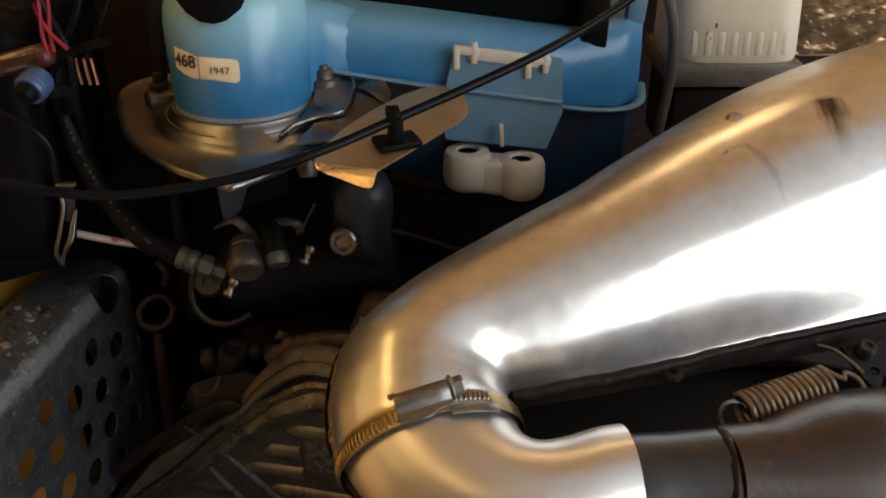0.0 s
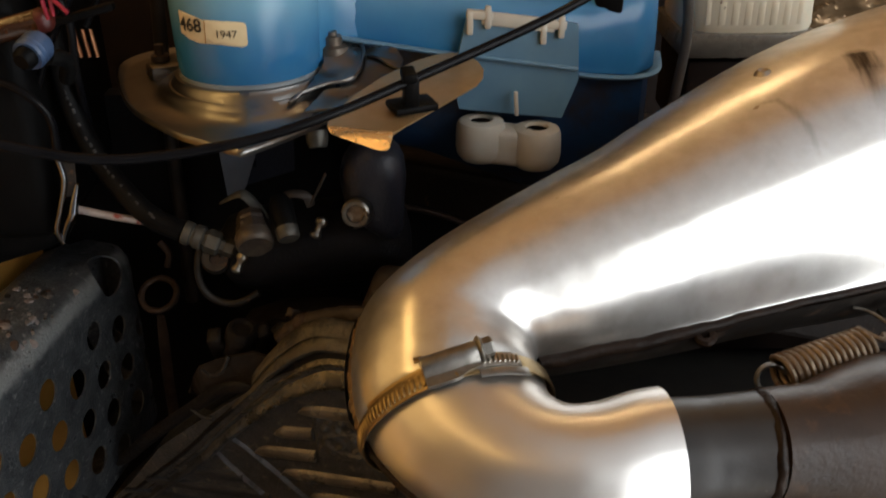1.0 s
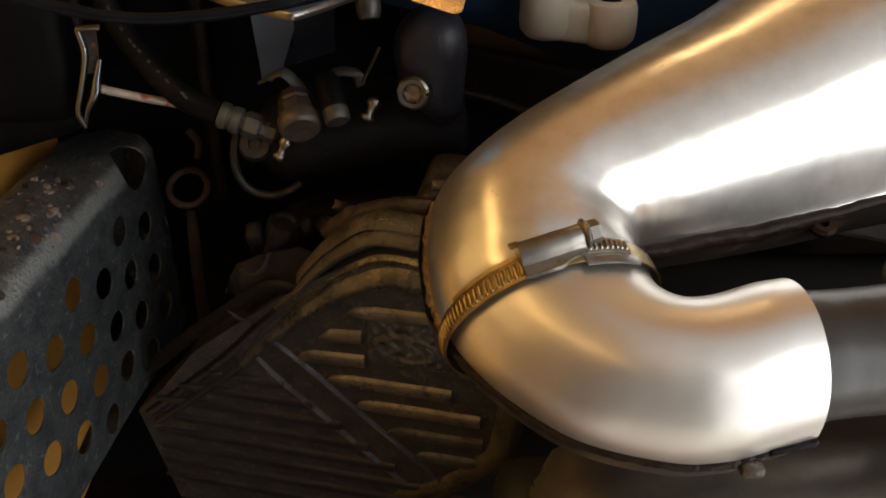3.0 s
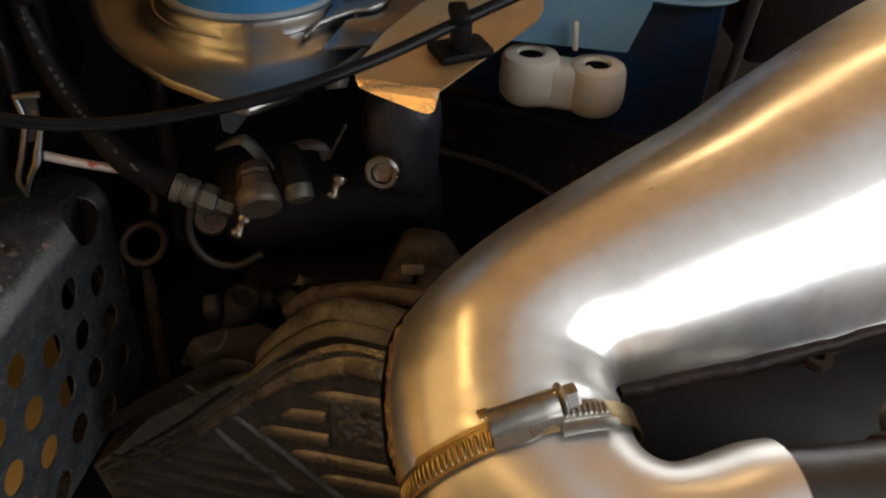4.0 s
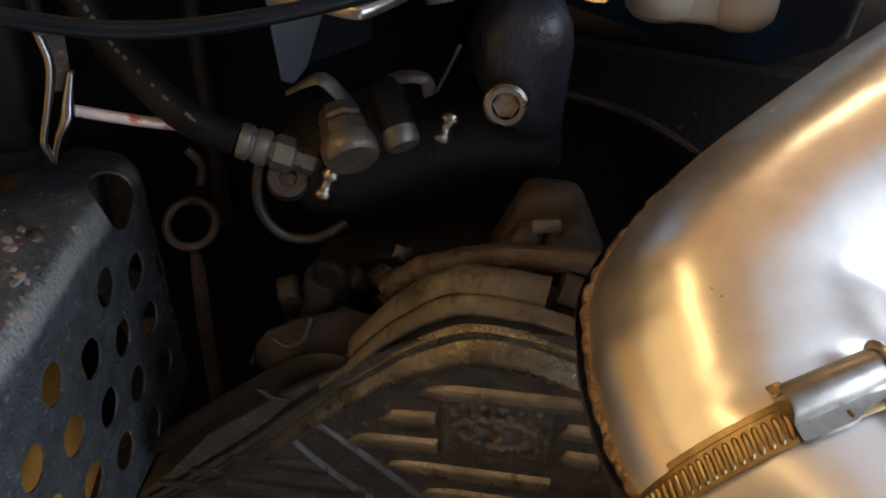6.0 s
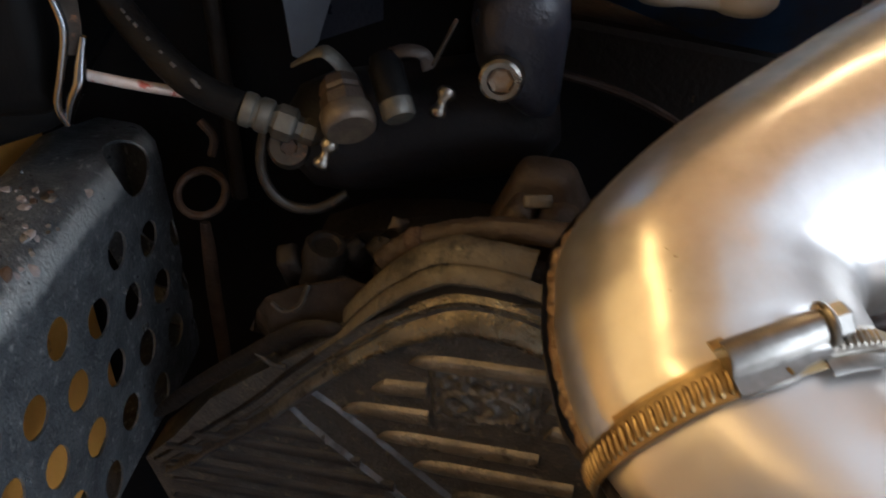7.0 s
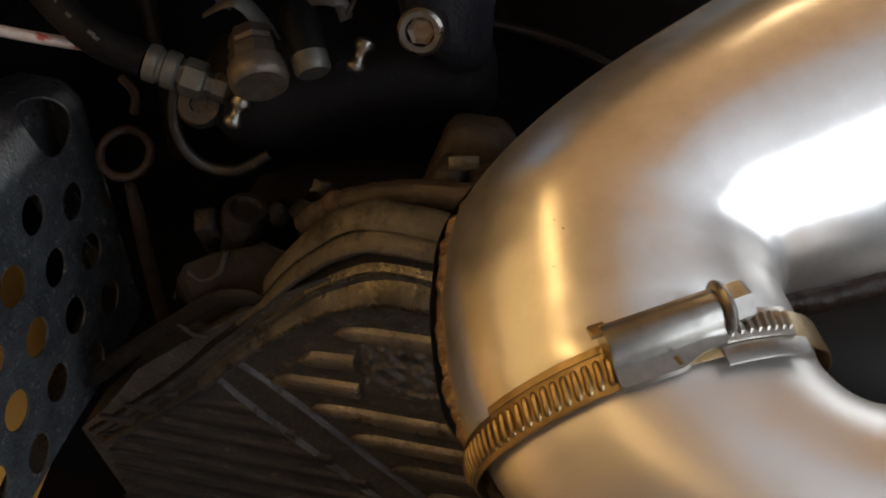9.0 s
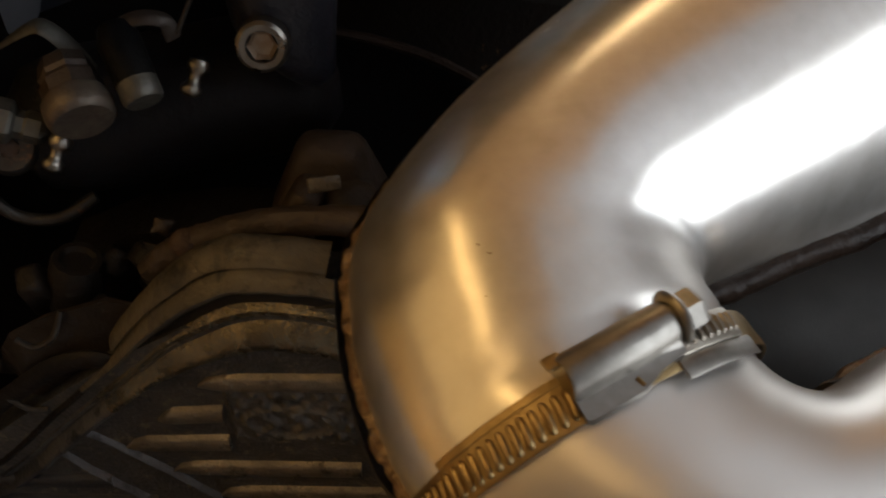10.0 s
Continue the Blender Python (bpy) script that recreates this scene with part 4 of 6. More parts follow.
flat_rib(-0.110, -0.030, 0.6915, slope=0.06)
flat_rib(-0.130, -0.1035, 0.6660, slope=0.14)
flat_rib(-0.147, -0.1030, 0.6435)
flat_rib(-0.0445, -0.026, 0.676, slope=0.02, pointed=False)
flat_rib(-0.0440, -0.026, 0.655, slope=0.02, pointed=False)
ridge([(-0.004, 0.705), (-0.004, 0.66), (-0.007, 0.625), (-0.009, 0.600), (-0.016, 0.570), (-0.050, 0.527), (-0.085, 0.505)], 0.0095, -0.001, M_COVER, "side_rim", 0.5)
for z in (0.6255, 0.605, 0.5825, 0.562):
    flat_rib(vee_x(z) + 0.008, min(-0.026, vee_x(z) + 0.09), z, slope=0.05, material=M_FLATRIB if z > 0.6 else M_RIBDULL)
# Left ribs take the shaded tone.
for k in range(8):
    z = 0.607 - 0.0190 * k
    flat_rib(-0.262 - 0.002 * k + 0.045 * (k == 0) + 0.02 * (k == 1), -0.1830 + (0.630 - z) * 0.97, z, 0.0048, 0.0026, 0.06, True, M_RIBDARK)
STRAP = [(-0.0118, -0.0005), (-0.0108, 0.0014), (-0.0100, 0.0022), (-0.0092, 0.0014), (-0.0080, 0.0002), (0.0080, 0.0002), (0.0092, 0.0014), (0.0100, 0.0022), (0.0108, 0.0014), (0.0118, -0.0005)]
DIAGONAL = [(-0.1700, 0.6405, 1.15), (-0.148, 0.617, 1.38), (-0.128, 0.5955, 1.38), (-0.100, 0.566, 1.38), (-0.060, 0.524, 1.38), (-0.030, 0.492, 1.3)]
# Strap edges: their bluish lit look is put into a paler grey.
crown(DIAGONAL, STRAP[:5], M_STRAP, "strap_edge", 0.0)
crown(DIAGONAL, [STRAP[4], (0.0, 0.0004), STRAP[5]], M_GROOVE, "diagonal_strap", 0.0)
crown(DIAGONAL, STRAP[5:], M_STRAP, "strap_edge", 0.0)
# cast badge: a sunk box with plain raised shapes
def cast_relief(x, z):
    """Height of the badge: a ring of worn strokes round a wide oval with three lobes in it."""
    u, v = (x + 0.0725) / 0.0265, (z - 0.6655) / 0.0195
    oval = math.hypot(u / 0.72, (v + 0.12) / 0.52)
    k = 0.0016 * math.exp(-((oval - 1.0) / 0.10) ** 2)
    if oval < 0.9:
        k += 0.0017 * max(0.0, math.sin(u * 13.0 + 1.2 * math.sin(v * 9.0))) * (abs(v + 0.12) < 0.36)
    elif oval > 1.15 and abs(u) < 0.93 and abs(v) < 0.9:
        k += 0.0014 * max(0.0, math.sin(u * 19.0) * math.sin(v * 8.5 + 0.6))
    return k + 0.0005 * noise.noise(V(x * 420, z * 420, 0.7))


badge = part("badge", sheet([(-0.0985, 0.6845), (-0.0465, 0.6865), (-0.0460, 0.6485), (-0.0975, 0.6455)], [], lambda x, z: on_cover(x, z, 0.0006 + 1.5 * cast_relief(x, z)), 0.004, 0.0009), M_RIBDULL, cover, "worn cast badge box with an oval", smooth=70)

filler = thing("filler_neck", "grimy brown angular casting behind the cover", "engine part")
part("body", block((0.060, 0.044, 0.050), aim((-0.043, 0.553, 0.746), (0.0, -0.12, 0.99)) @ pose(0, 0, 0, 0, 0, -14), 0.007, 3, 0.42), M_GRIME, filler, smooth=35)
part("cheek", block((0.030, 0.020, 0.032), aim((-0.058, 0.540, 0.744), (0.30, -0.25, 0.92)) @ pose(0, 0, 0, 0, 0, 20), 0.005, 3, 0.6), M_GRIME, filler, smooth=35)
part("boss", lathe([(0, 0.004), (0.008, 0.004), (0.011, 0.001), (0.0125, -0.012), (0, -0.012)], 14, aim((-0.036, 0.529, 0.748), (0.15, -0.85, 0.35))), M_GRIME, filler, smooth=50)
part("pad", block((0.013, 0.003, 0.006), aim((-0.050, 0.521, 0.768), (0.0, -0.8, 0.6)) @ pose(0, 0, 0, 90, 0, 0), 0.001), M_COVER, filler, "rubbed golden pad")

flange = thing("head_flange", "dirty brown cylinder-head flange with bolts beside the cover", "engine part")
part("ledge", sheet([(-0.176, 0.680), (-0.160, 0.712), (-0.130, 0.726), (-0.09, 0.730), (-0.02, 0.724), (0.05, 0.70), (0.05, 0.60), (-0.19, 0.60)], [], lambda x, z: V(x, 0.556 - 0.2 * (x + 0.1), z), 0.03, 0.03), M_SHADEBROWN, flange)
part("boss", lathe([(0, 0.001), (0.006, 0.001), (0.0075, 0.003), (0.0098, 0.003), (0.0112, 0.0), (0.0118, -0.022), (0, -0.022)], 11, aim((-0.150, 0.545, 0.727), (0.25, -0.15, 0.95))), M_SHADEBROWN, flange, smooth=50)
part("stud", block((0.013, 0.016, 0.022), aim((-0.168, 0.547, 0.716), (-0.15, -0.4, 0.85)) @ pose(0, 0, 0, 0, 0, 25), 0.0025, 2, 0.8), M_SHADEBROWN, flange, smooth=60)
for k in range(16):
    p = V(random.uniform(-0.168, -0.112), random.uniform(0.538, 0.552), random.uniform(0.690, 0.748))
    if p.z > 0.752 + (p.x + 0.11) * 0.9:
        continue
    r = random.uniform(0.003, 0.0075)
    part("cast_lump", sweep([p - V(r, 0, 0), p - V(r * 0.5, 0, 0), p, p + V(r * 0.6, 0, r * 0.3), p + V(r, 0, r * 0.4)], [r * 0.3, r * 0.8, r, r * 0.8, r * 0.3], 9, wobble=r * 0.55), random.choice((M_GRIME, M_SHADEBROWN, M_SHADEBROWN)), flange, smooth=60)
part("bracket_foot", sheet([(-0.1925, 0.675), (-0.1885, 0.690), (-0.181, 0.704), (-0.166, 0.712), (-0.140, 0.720), (-0.127, 0.716), (-0.130, 0.702), (-0.150, 0.681), (-0.170, 0.6665), (-0.181, 0.6660), (-0.187, 0.6715)], [],
     lambda x, z: V(x, 0.531 - 0.18 * (x + 0.16) + 0.010 * math.exp(-((x + 0.189) / 0.006) ** 2) - 0.004 * math.exp(-((z - 0.69) / 0.012) ** 2), z), 0.0025, 0.004), M_UMBER, flange, "bent brown bracket foot")
part("rolled_lip", sweep(glide([(-0.1915, 0.534, 0.6705), (-0.1885, 0.532, 0.6685), (-0.1815, 0.528, 0.6655), (-0.174, 0.5265, 0.6650)], 5), 0.0013, 8), M_RIBDARK, flange, "rubbed rolled lip")
part("wire_loop", sweep(glide([(-0.158, 0.530, 0.716), (-0.163, 0.526, 0.706), (-0.171, 0.525, 0.703), (-0.177, 0.527, 0.707)], 6), 0.0015, 8), M_NUT, flange, "thin bent wire")

# ---- perforated guard ----
def guard_plan(s):
    """The guard's plan line: s metres along it -> x, y and the outward normal."""
    L1 = 0.292
    if s < L1:
        return -0.303 + 0.15 * s * 0.989, 0.355 + s * 0.989, 0.989, -0.148
    r = 0.028
    a = min((s - L1) / r, 1.35)
    cx, cy = -0.303 + 0.15 * L1 * 0.989 - r * 0.989, 0.355 + L1 * 0.989 + r * 0.148
    b = a - 0.149
    extra = (s - L1) - a * r
    nx, ny = math.cos(b), math.sin(b)
    return cx + r * nx - ny * extra, cy + r * ny + nx * extra, nx, ny


def on_guard(s, w):
    """w runs up the side (height above the lower edge), over the bend and across the top."""
    x, y, nx, ny = guard_plan(s)
    z0, H, R = 0.566, 0.158 - 0.004 * min(1.0, max(0.0, (s - 0.25) / 0.05)), 0.022 - 0.005 * min(1.0, max(0.0, (s - 0.25) / 0.05))
    dent = 0.0012 * noise.noise(V(s * 22, w * 22, 0.3))
    if w < H:
        return V(x + nx * dent, y + ny * dent, z0 + w)
    a = min((w - H) / R, 1.45)
    q = (w - H) - a * R
    ins = R * (1 - math.cos(a)) + q * math.sin(a)
    up = R * math.sin(a) + q * math.cos(a)
    return V(x - nx * ins, y - ny * ins, z0 + H + up + dent)


holes = []
for i in range(-5, 10):
    for j in range(-8, 8):
        y, z = 0.5171 + 0.0325 * i + 0.0025 * j, 0.6591 + 0.0205 * i - 0.0372 * j
        s, w = (y - 0.355) / 0.989, z - 0.566
        if 0.012 < s < 0.345 and 0.016 < w < 0.144 and not (s > 0.235 and w > 0.118):
            holes.append((s, w, 0.0110))
holes.append((0.269, 0.1655, 0.0185))
holes.append((0.309, 0.138, 0.0080))
holes.append((0.092, 0.132, 0.0045))
guard = thing("perforated_guard", "dark grey galvanised sheet guard with rows of round holes, paint flaking", "guard")
part("sheet", sheet([(0, 0), (0.355, 0), (0.355, 0.214), (0, 0.214)], holes, on_guard, 0.0016, 0.009), M_GUARD, guard)
part("bulge", lathe([(0, 0.004), (0.012, 0.0025), (0.018, -0.003), (0.020, -0.012)], 24, aim(on_guard(0.256, 0.170) - V(0.016, -0.002, 0.013), (0.72, 0.05, 0.69))), M_GUARD, guard, "rounded pressed bulge")
for k in range(90):
    s, w = random.uniform(0.03, 0.23), random.uniform(0.170, 0.212)
    c = on_guard(s, w)
    r = random.uniform(0.0010, 0.0042) * random.uniform(0.5, 1.0)
    up = (on_guard(s + 0.002, w) - on_guard(s - 0.002, w)).cross(on_guard(s, w + 0.002) - on_guard(s, w - 0.002))
    up = up if up.z > 0 else -up
    m = aim(c + up.normalized() * 0.0003, up) @ pose(0, 0, 0, 0, 0, random.uniform(0, 180)) @ Matrix.Diagonal((1.4, 1, 1, 1))
    part("paint_flake", lathe([(0, 0.0004), (r * 0.8, 0.0003), (r, -0.0003)], 7, m), random.choice((M_FLAKE, M_FLAKE, M_FLAKE, M_NUT, M_STRAP, M_RUST)), guard)

# ---- black airbox and its strap ----
airbox = thing("airbox", "large black plastic airbox beside the bottle", "airbox")
part("body", block((0.19, 0.19, 0.17), pose(-0.372, 0.66, 0.868, 0, 0, 4), 0.014, 3), M_BLACK, airbox)
part("foot", block((0.10, 0.16, 0.05), pose(-0.335, 0.655, 0.785, 0, -16, 4), 0.012, 3), M_BLACK, airbox)
strap = thing("chrome_strap", "bent chromed steel strap on the black airbox", "strap")
part("plate", sheet([(-0.2595, 0.850), (-0.2490, 0.850), (-0.2500, 0.838), (-0.2510, 0.830), (-0.2540, 0.822), (-0.2590, 0.822), (-0.2580, 0.832), (-0.2595, 0.842)], [], lambda x, z: V(x, 0.5625 + 0.10 * (x + 0.253), z), 0.0016, 0.004), M_NUT, strap, "flat dull upper end of the strap")
part("left_edge", sweep(glide([(-0.2595, 0.562, 0.850), (-0.2580, 0.562, 0.834), (-0.2640, 0.562, 0.814), (-0.2695, 0.562, 0.798), (-0.2680, 0.564, 0.787)], 8), 0.0022, 10), M_CHROME, strap)
part("right_edge", sweep(glide([(-0.2500, 0.562, 0.831), (-0.2540, 0.561, 0.818), (-0.2565, 0.560, 0.809), (-0.2620, 0.561, 0.800), (-0.2680, 0.564, 0.787)], 8), [0.0016 + 0.0016 * math.sin(math.pi * k / 32) for k in range(33)], 10), M_CHROME, strap)
# Black sheet fills the space between the edges to draw its darkness.
part("web", sheet([(-0.2590, 0.824), (-0.2545, 0.824), (-0.2560, 0.810), (-0.2620, 0.800), (-0.2675, 0.789), (-0.2690, 0.799), (-0.2635, 0.814)], [], lambda x, z: V(x, 0.5648, z), 0.0010, 0.004), M_BLACK, strap, "black sheet drawn for the strap's dark recess")
part("ferrule", block((0.0135, 0.004, 0.0022), pose(-0.2532, 0.5615, 0.8500, 20, 0, 10), 0.0008), M_STEEL, strap)
rod = thing("throttle_rod", "thin worn steel rod with flaking red paint", "rod")
part("shaft", sweep(glide([(-0.262, 0.568, 0.8115), (-0.240, 0.569, 0.8055), (-0.222, 0.572, 0.800), (-0.200, 0.58, 0.792)], 6), 0.0027, 10), surf("flaked_rod_paint", (0.62, 0.56, 0.52), (0.50, 0.42, 0.38), 120, (0.3, 0.5), 0.5, 0.2, 400, ((0.40, 0.10, 0.07), 130, 0.55, 0.05)), rod)

# ---- hydraulic hose, pump and fittings ----
hose = thing("hydraulic_hose", "black rubber hydraulic hose with worn print and crimped end", "hose")
hp = glide([(-0.268, 0.615, 0.985), (-0.264, 0.606, 0.940), (-0.262, 0.600, 0.900), (-0.257, 0.595, 0.871), (-0.243, 0.585, 0.842), (-0.225, 0.572, 0.823), (-0.205, 0.560, 0.808), (-0.184, 0.556, 0.7985)], 8)
part("tube", sweep(hp, [0.0058 + 0.0016 * min(1.0, k / 40) for k in range(len(hp))], 18, wobble=0.0002), M_RUBBER, hose)
for k in range(34):
    i = 12 + k * 1.15
    if int(i) + 1 >= len(hp) or random.random() < 0.25:
        continue
    f = i - int(i)
    a, b = Vector(hp[int(i)]), Vector(hp[int(i) + 1])
    c = a + (b - a) * f
    o = V(0.30 + random.uniform(-0.12, 0.12), -0.8, 0.5).normalized() * (0.0056 + 0.0016 * min(1.0, i / 40))
    d = (b - a).normalized() * random.uniform(0.0008, 0.0017)
    part("print_bar", sweep([c + o - d, c + o + d], random.uniform(0.0007, 0.0013), 5), M_PRINT, hose)
c0, c1 = V(-0.1835, 0.556, 0.7985), V(-0.153, 0.5535, 0.7865)
cd = (c1 - c0).normalized()
part("crimp", lathe([(0.0070, 0), (0.0080, 0.0004), (0.0084, 0.002), (0.0082, 0.0052), (0.0072, 0.0060), (0.0072, 0.0074), (0.0082, 0.0082), (0.0084, 0.0105), (0.0082, 0.0132), (0.0070, 0.0142)], 22, aim(c0, cd)), M_OLIVE, hose, "crimped ferrule with two plated rings")
part("union", lathe([(0.0064, 0.0140), (0.0070, 0.0155), (0.0082, 0.0165), (0.0084, 0.0180), (0.0084, 0.0240), (0.0076, 0.0252), (0.0056, 0.0262), (0.0054, 0.0290), (0.0062, 0.0300), (0.0062, 0.0350), (0.0050, 0.0365), (0, 0.0400)], 6, aim(c0, cd)), M_OLIVE, hose, "tarnished hexagon hose union", smooth=20)
eye = thing("banjo_eye", "tarnished metal banjo eye below the hose end", "fitting")
part("ring", lathe([(0.004, 0.003), (0.0088, 0.003), (0.0098, 0.001), (0.0098, -0.004), (0.004, -0.004), (0.004, 0.003)], 22, aim((-0.1635, 0.552, 0.7795), (0.1, -0.75, 0.65))), M_NUT, eye)
part("core", lathe([(0, 0.0015), (0.004, 0.0015), (0.004, -0.004)], 6, aim((-0.1635, 0.552, 0.7795), (0.1, -0.75, 0.65))), M_RUST, eye)

pump = thing("steering_pump", "dark blue-grey cast hydraulic pump with worn fittings", "pump")
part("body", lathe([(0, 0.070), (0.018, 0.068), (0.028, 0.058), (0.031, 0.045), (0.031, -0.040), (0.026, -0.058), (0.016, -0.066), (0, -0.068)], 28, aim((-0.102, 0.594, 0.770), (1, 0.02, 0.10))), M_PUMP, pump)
tower = bmesh.new()
rg = []
for z, w, d, x in ((0.790, 0.008, 0.012, -0.0470), (0.795, 0.0120, 0.016, -0.0490), (0.803, 0.0165, 0.019, -0.0530), (0.815, 0.0202, 0.021, -0.0560), (0.832, 0.0222, 0.022, -0.0565), (0.843, 0.0208, 0.021, -0.0560), (0.850, 0.0172, 0.018, -0.0555), (0.8555, 0.0115, 0.012, -0.055), (0.8575, 0.005, 0.005, -0.055)):
    ring = []
    for k in range(24):
        a = 2 * math.pi * k / 24
        ca, sa_ = math.cos(a), math.sin(a)
        ring.append(tower.verts.new((x + w * math.copysign(abs(ca) ** 0.75, ca), 0.571 + d * math.copysign(abs(sa_) ** 0.75, sa_), z)))
    rg.append(ring)
for A, B in zip(rg, rg[1:]):
    for k in range(24):
        tower.faces.new((A[k], A[(k + 1) % 24], B[(k + 1) % 24], B[k]))
tower.faces.new(rg[0][::-1])
tower.faces.new(rg[-1])
part("valve_tower", tower, M_CAST, pump)
bd = V(-0.17, -0.93, 0.20)
m = aim((-0.0660, 0.5465, 0.8158), bd)
cap = part("cap_screw", lathe([(0.0058, 0.0035), (0.0060, 0.0060), (0.0082, 0.0063), (0.0096, 0.0052), (0.0100, 0.0025), (0.0100, -0.016), (0, -0.016)], 28, m), M_STEEL, pump, "round steel socket-head screw")
part("socket", lathe([(0, 0.0015), (0.0042, 0.0015), (0.0058, 0.0040)], 6, m), surf("oxidised_socket", (0.25, 0.17, 0.11), (0.40, 0.34, 0.27), 200, (0.4, 0.6), 0.6), cap, smooth=20)
m = aim((-0.1335, 0.541, 0.7965), V(0.18, -0.70, -0.40))
part("union_nut", lathe([(0, 0.0030), (0.0106, 0.0030), (0.0120, 0.0018), (0.0126, -0.0005), (0.0126, -0.006), (0.0118, -0.0075), (0, -0.0075)], 26, m), M_TAN, pump, "large tan tarnished union nut", smooth=35)
part("union_barrel", lathe([(0.0114, -0.0070), (0.0112, -0.014), (0.0100, -0.016), (0.0106, -0.018), (0.0092, -0.0235), (0.0, -0.0245)], 8, m), M_OLDBROWN, pump, "dark brown union barrel", smooth=25)
m = aim((-0.1115, 0.542, 0.802), V(0.22, -0.60, -0.55))
part("hose_stub", lathe([(0.0, -0.004), (0.0078, -0.005), (0.0082, -0.022), (0.006, -0.028), (0, -0.028)], 16, m), M_RUBBER, pump, "black rubber stub")
part("union_collar", lathe([(0, 0.003), (0.0066, 0.003), (0.0078, 0.001), (0.0078, -0.005), (0, -0.005)], 14, m), M_OLIVE, pump)


def bleed_screw(at, way_):
    ob = thing("bleed_screw", "small bright steel bleed screw on the pump", "screw", group="bleed screws on the pump")
    part("shank", lathe([(0, 0.0066), (0.0020, 0.0064), (0.0034, 0.0056), (0.0041, 0.0042), (0.0038, 0.0026), (0.0027, 0.0014), (0.0023, -0.001), (0.0028, -0.0026), (0.0040, -0.0036), (0.0044, -0.0054), (0.0036, -0.0075), (0, -0.009)], 18, aim(at, way_)), M_STEEL, ob)
    return ob


bleed_screw((-0.0925, 0.547, 0.8035), (-0.45, -0.42, -0.80))
bleed_screw((-0.1460, 0.543, 0.780), (-0.45, -0.42, -0.80))
tail = thing("return_pipe", "bent dull steel return pipe below the pump", "pipe")
part("tube", sweep(glide([(-0.176, 0.570, 0.785), (-0.1805, 0.566, 0.766), (-0.1785, 0.564, 0.751), (-0.170, 0.563, 0.741), (-0.155, 0.562, 0.739), (-0.140, 0.566, 0.745)], 8), 0.0027, 12), M_NUT, tail)
loop = thing("dipstick_ring", "rusty iron pull ring on a flat stem", "ring")
rc, rx, rz = V(-0.228, 0.617, 0.7145), V(1, 0, 0.03), V(-0.02, 0.80, 0.60)
part("ring", sweep([rc + rx.normalized() * 0.0136 * math.cos(a) + rz.normalized() * 0.0136 * math.sin(a) for a in [2 * math.pi * k / 32 for k in range(32)]], 0.0024, 10, closed=True, wobble=0.0004), M_RUST, loop)
part("stem", sweep([(-0.2268, 0.609, 0.700), (-0.229, 0.614, 0.680), (-0.233, 0.620, 0.64), (-0.238, 0.63, 0.56)], [0.003, 0.0042, 0.0046, 0.0046], 8, squash=0.5, up=(0, -1, 0.2)), M_RUST, loop)
part("clip", sweep(glide([(-0.221, 0.625, 0.734), (-0.219, 0.628, 0.744), (-0.226, 0.632, 0.752)], 5), 0.0025, 8), M_RUST, loop)
panel_ = thing("pale_panel", "pale blue-grey sheet metal panel behind the pump", "panel")
part("sheet", sheet([(-0.1730, 0.784), (-0.1670, 0.781), (-0.1590, 0.790), (-0.1490, 0.817), (-0.1480, 0.890), (-0.1800, 0.900)], [], lambda x, z: V(x, 0.6445 + 0.35 * (x + 0.1755) - 5.5 * max(0.0, x + 0.1755) ** 2, z), 0.003, 0.008), surf("pale_blue_grey_paint", (0.14, 0.16, 0.195), (0.095, 0.11, 0.137), 30, (0.35, 0.5), 0.0, 0.1, 250, ((0.07, 0.07, 0.075), 45, 0.60, 0.12)), panel_)
# The panel turns away here; its shade is a separate dark sheet.
part("turned_side", sheet([(-0.1585, 0.790), (-0.124, 0.795), (-0.120, 0.895), (-0.150, 0.895)], [], lambda x, z: V(x, 0.652 - 0.9 * (x + 0.1585) ** 2 + 0.5 * (x + 0.1585), z), 0.003, 0.01), M_CAST, panel_, "dark blue sheet for the panel's shaded side")
lever = thing("spring_clip", "bent flat grey steel clip above the union nut", "clip")
part("strip", sweep(glide([(-0.164, 0.584, 0.8060), (-0.156, 0.581, 0.8115), (-0.150, 0.579, 0.8150), (-0.146, 0.578, 0.8155), (-0.141, 0.577, 0.8115), (-0.1355, 0.575, 0.8045), (-0.132, 0.573, 0.798)], 6), [0.0012 + 0.0026 * min(1.0, k / 18) for k in range(37)], 10, squash=0.22, up=(0.25, -0.55, 0.80)), M_OLIVE, lever)
ucl = thing("pipe_saddle", "dull bent metal saddle clip on the pump", "clip")
part("bow", sweep(glide([(-0.122, 0.566, 0.808), (-0.119, 0.562, 0.818), (-0.110, 0.560, 0.8235), (-0.1005, 0.560, 0.822), (-0.098, 0.561, 0.814)], 6), 0.0032, 8, squash=0.3, up=(0, -0.6, 0.8)), M_OLDBROWN, ucl)
part("pin", sweep([(-0.0855, 0.550, 0.8415), (-0.0960, 0.548, 0.8215)], 0.0009, 8), M_NUT, ucl)
stub = thing("vacuum_stub", "black rubber stub with a grey metal end", "hose")
part("tube", sweep(glide([(-0.100, 0.60, 0.90), (-0.0975, 0.588, 0.875), (-0.094, 0.580, 0.860)], 6), 0.008, 14), M_RUBBER, stub)
part("end", lathe([(0, 0.004), (0.006, 0.004), (0.0075, 0.0), (0.0075, -0.007), (0, -0.007)], 16, aim((-0.0925, 0.576, 0.854), (0.1, -0.4, -0.9))), M_OLIVE, stub)

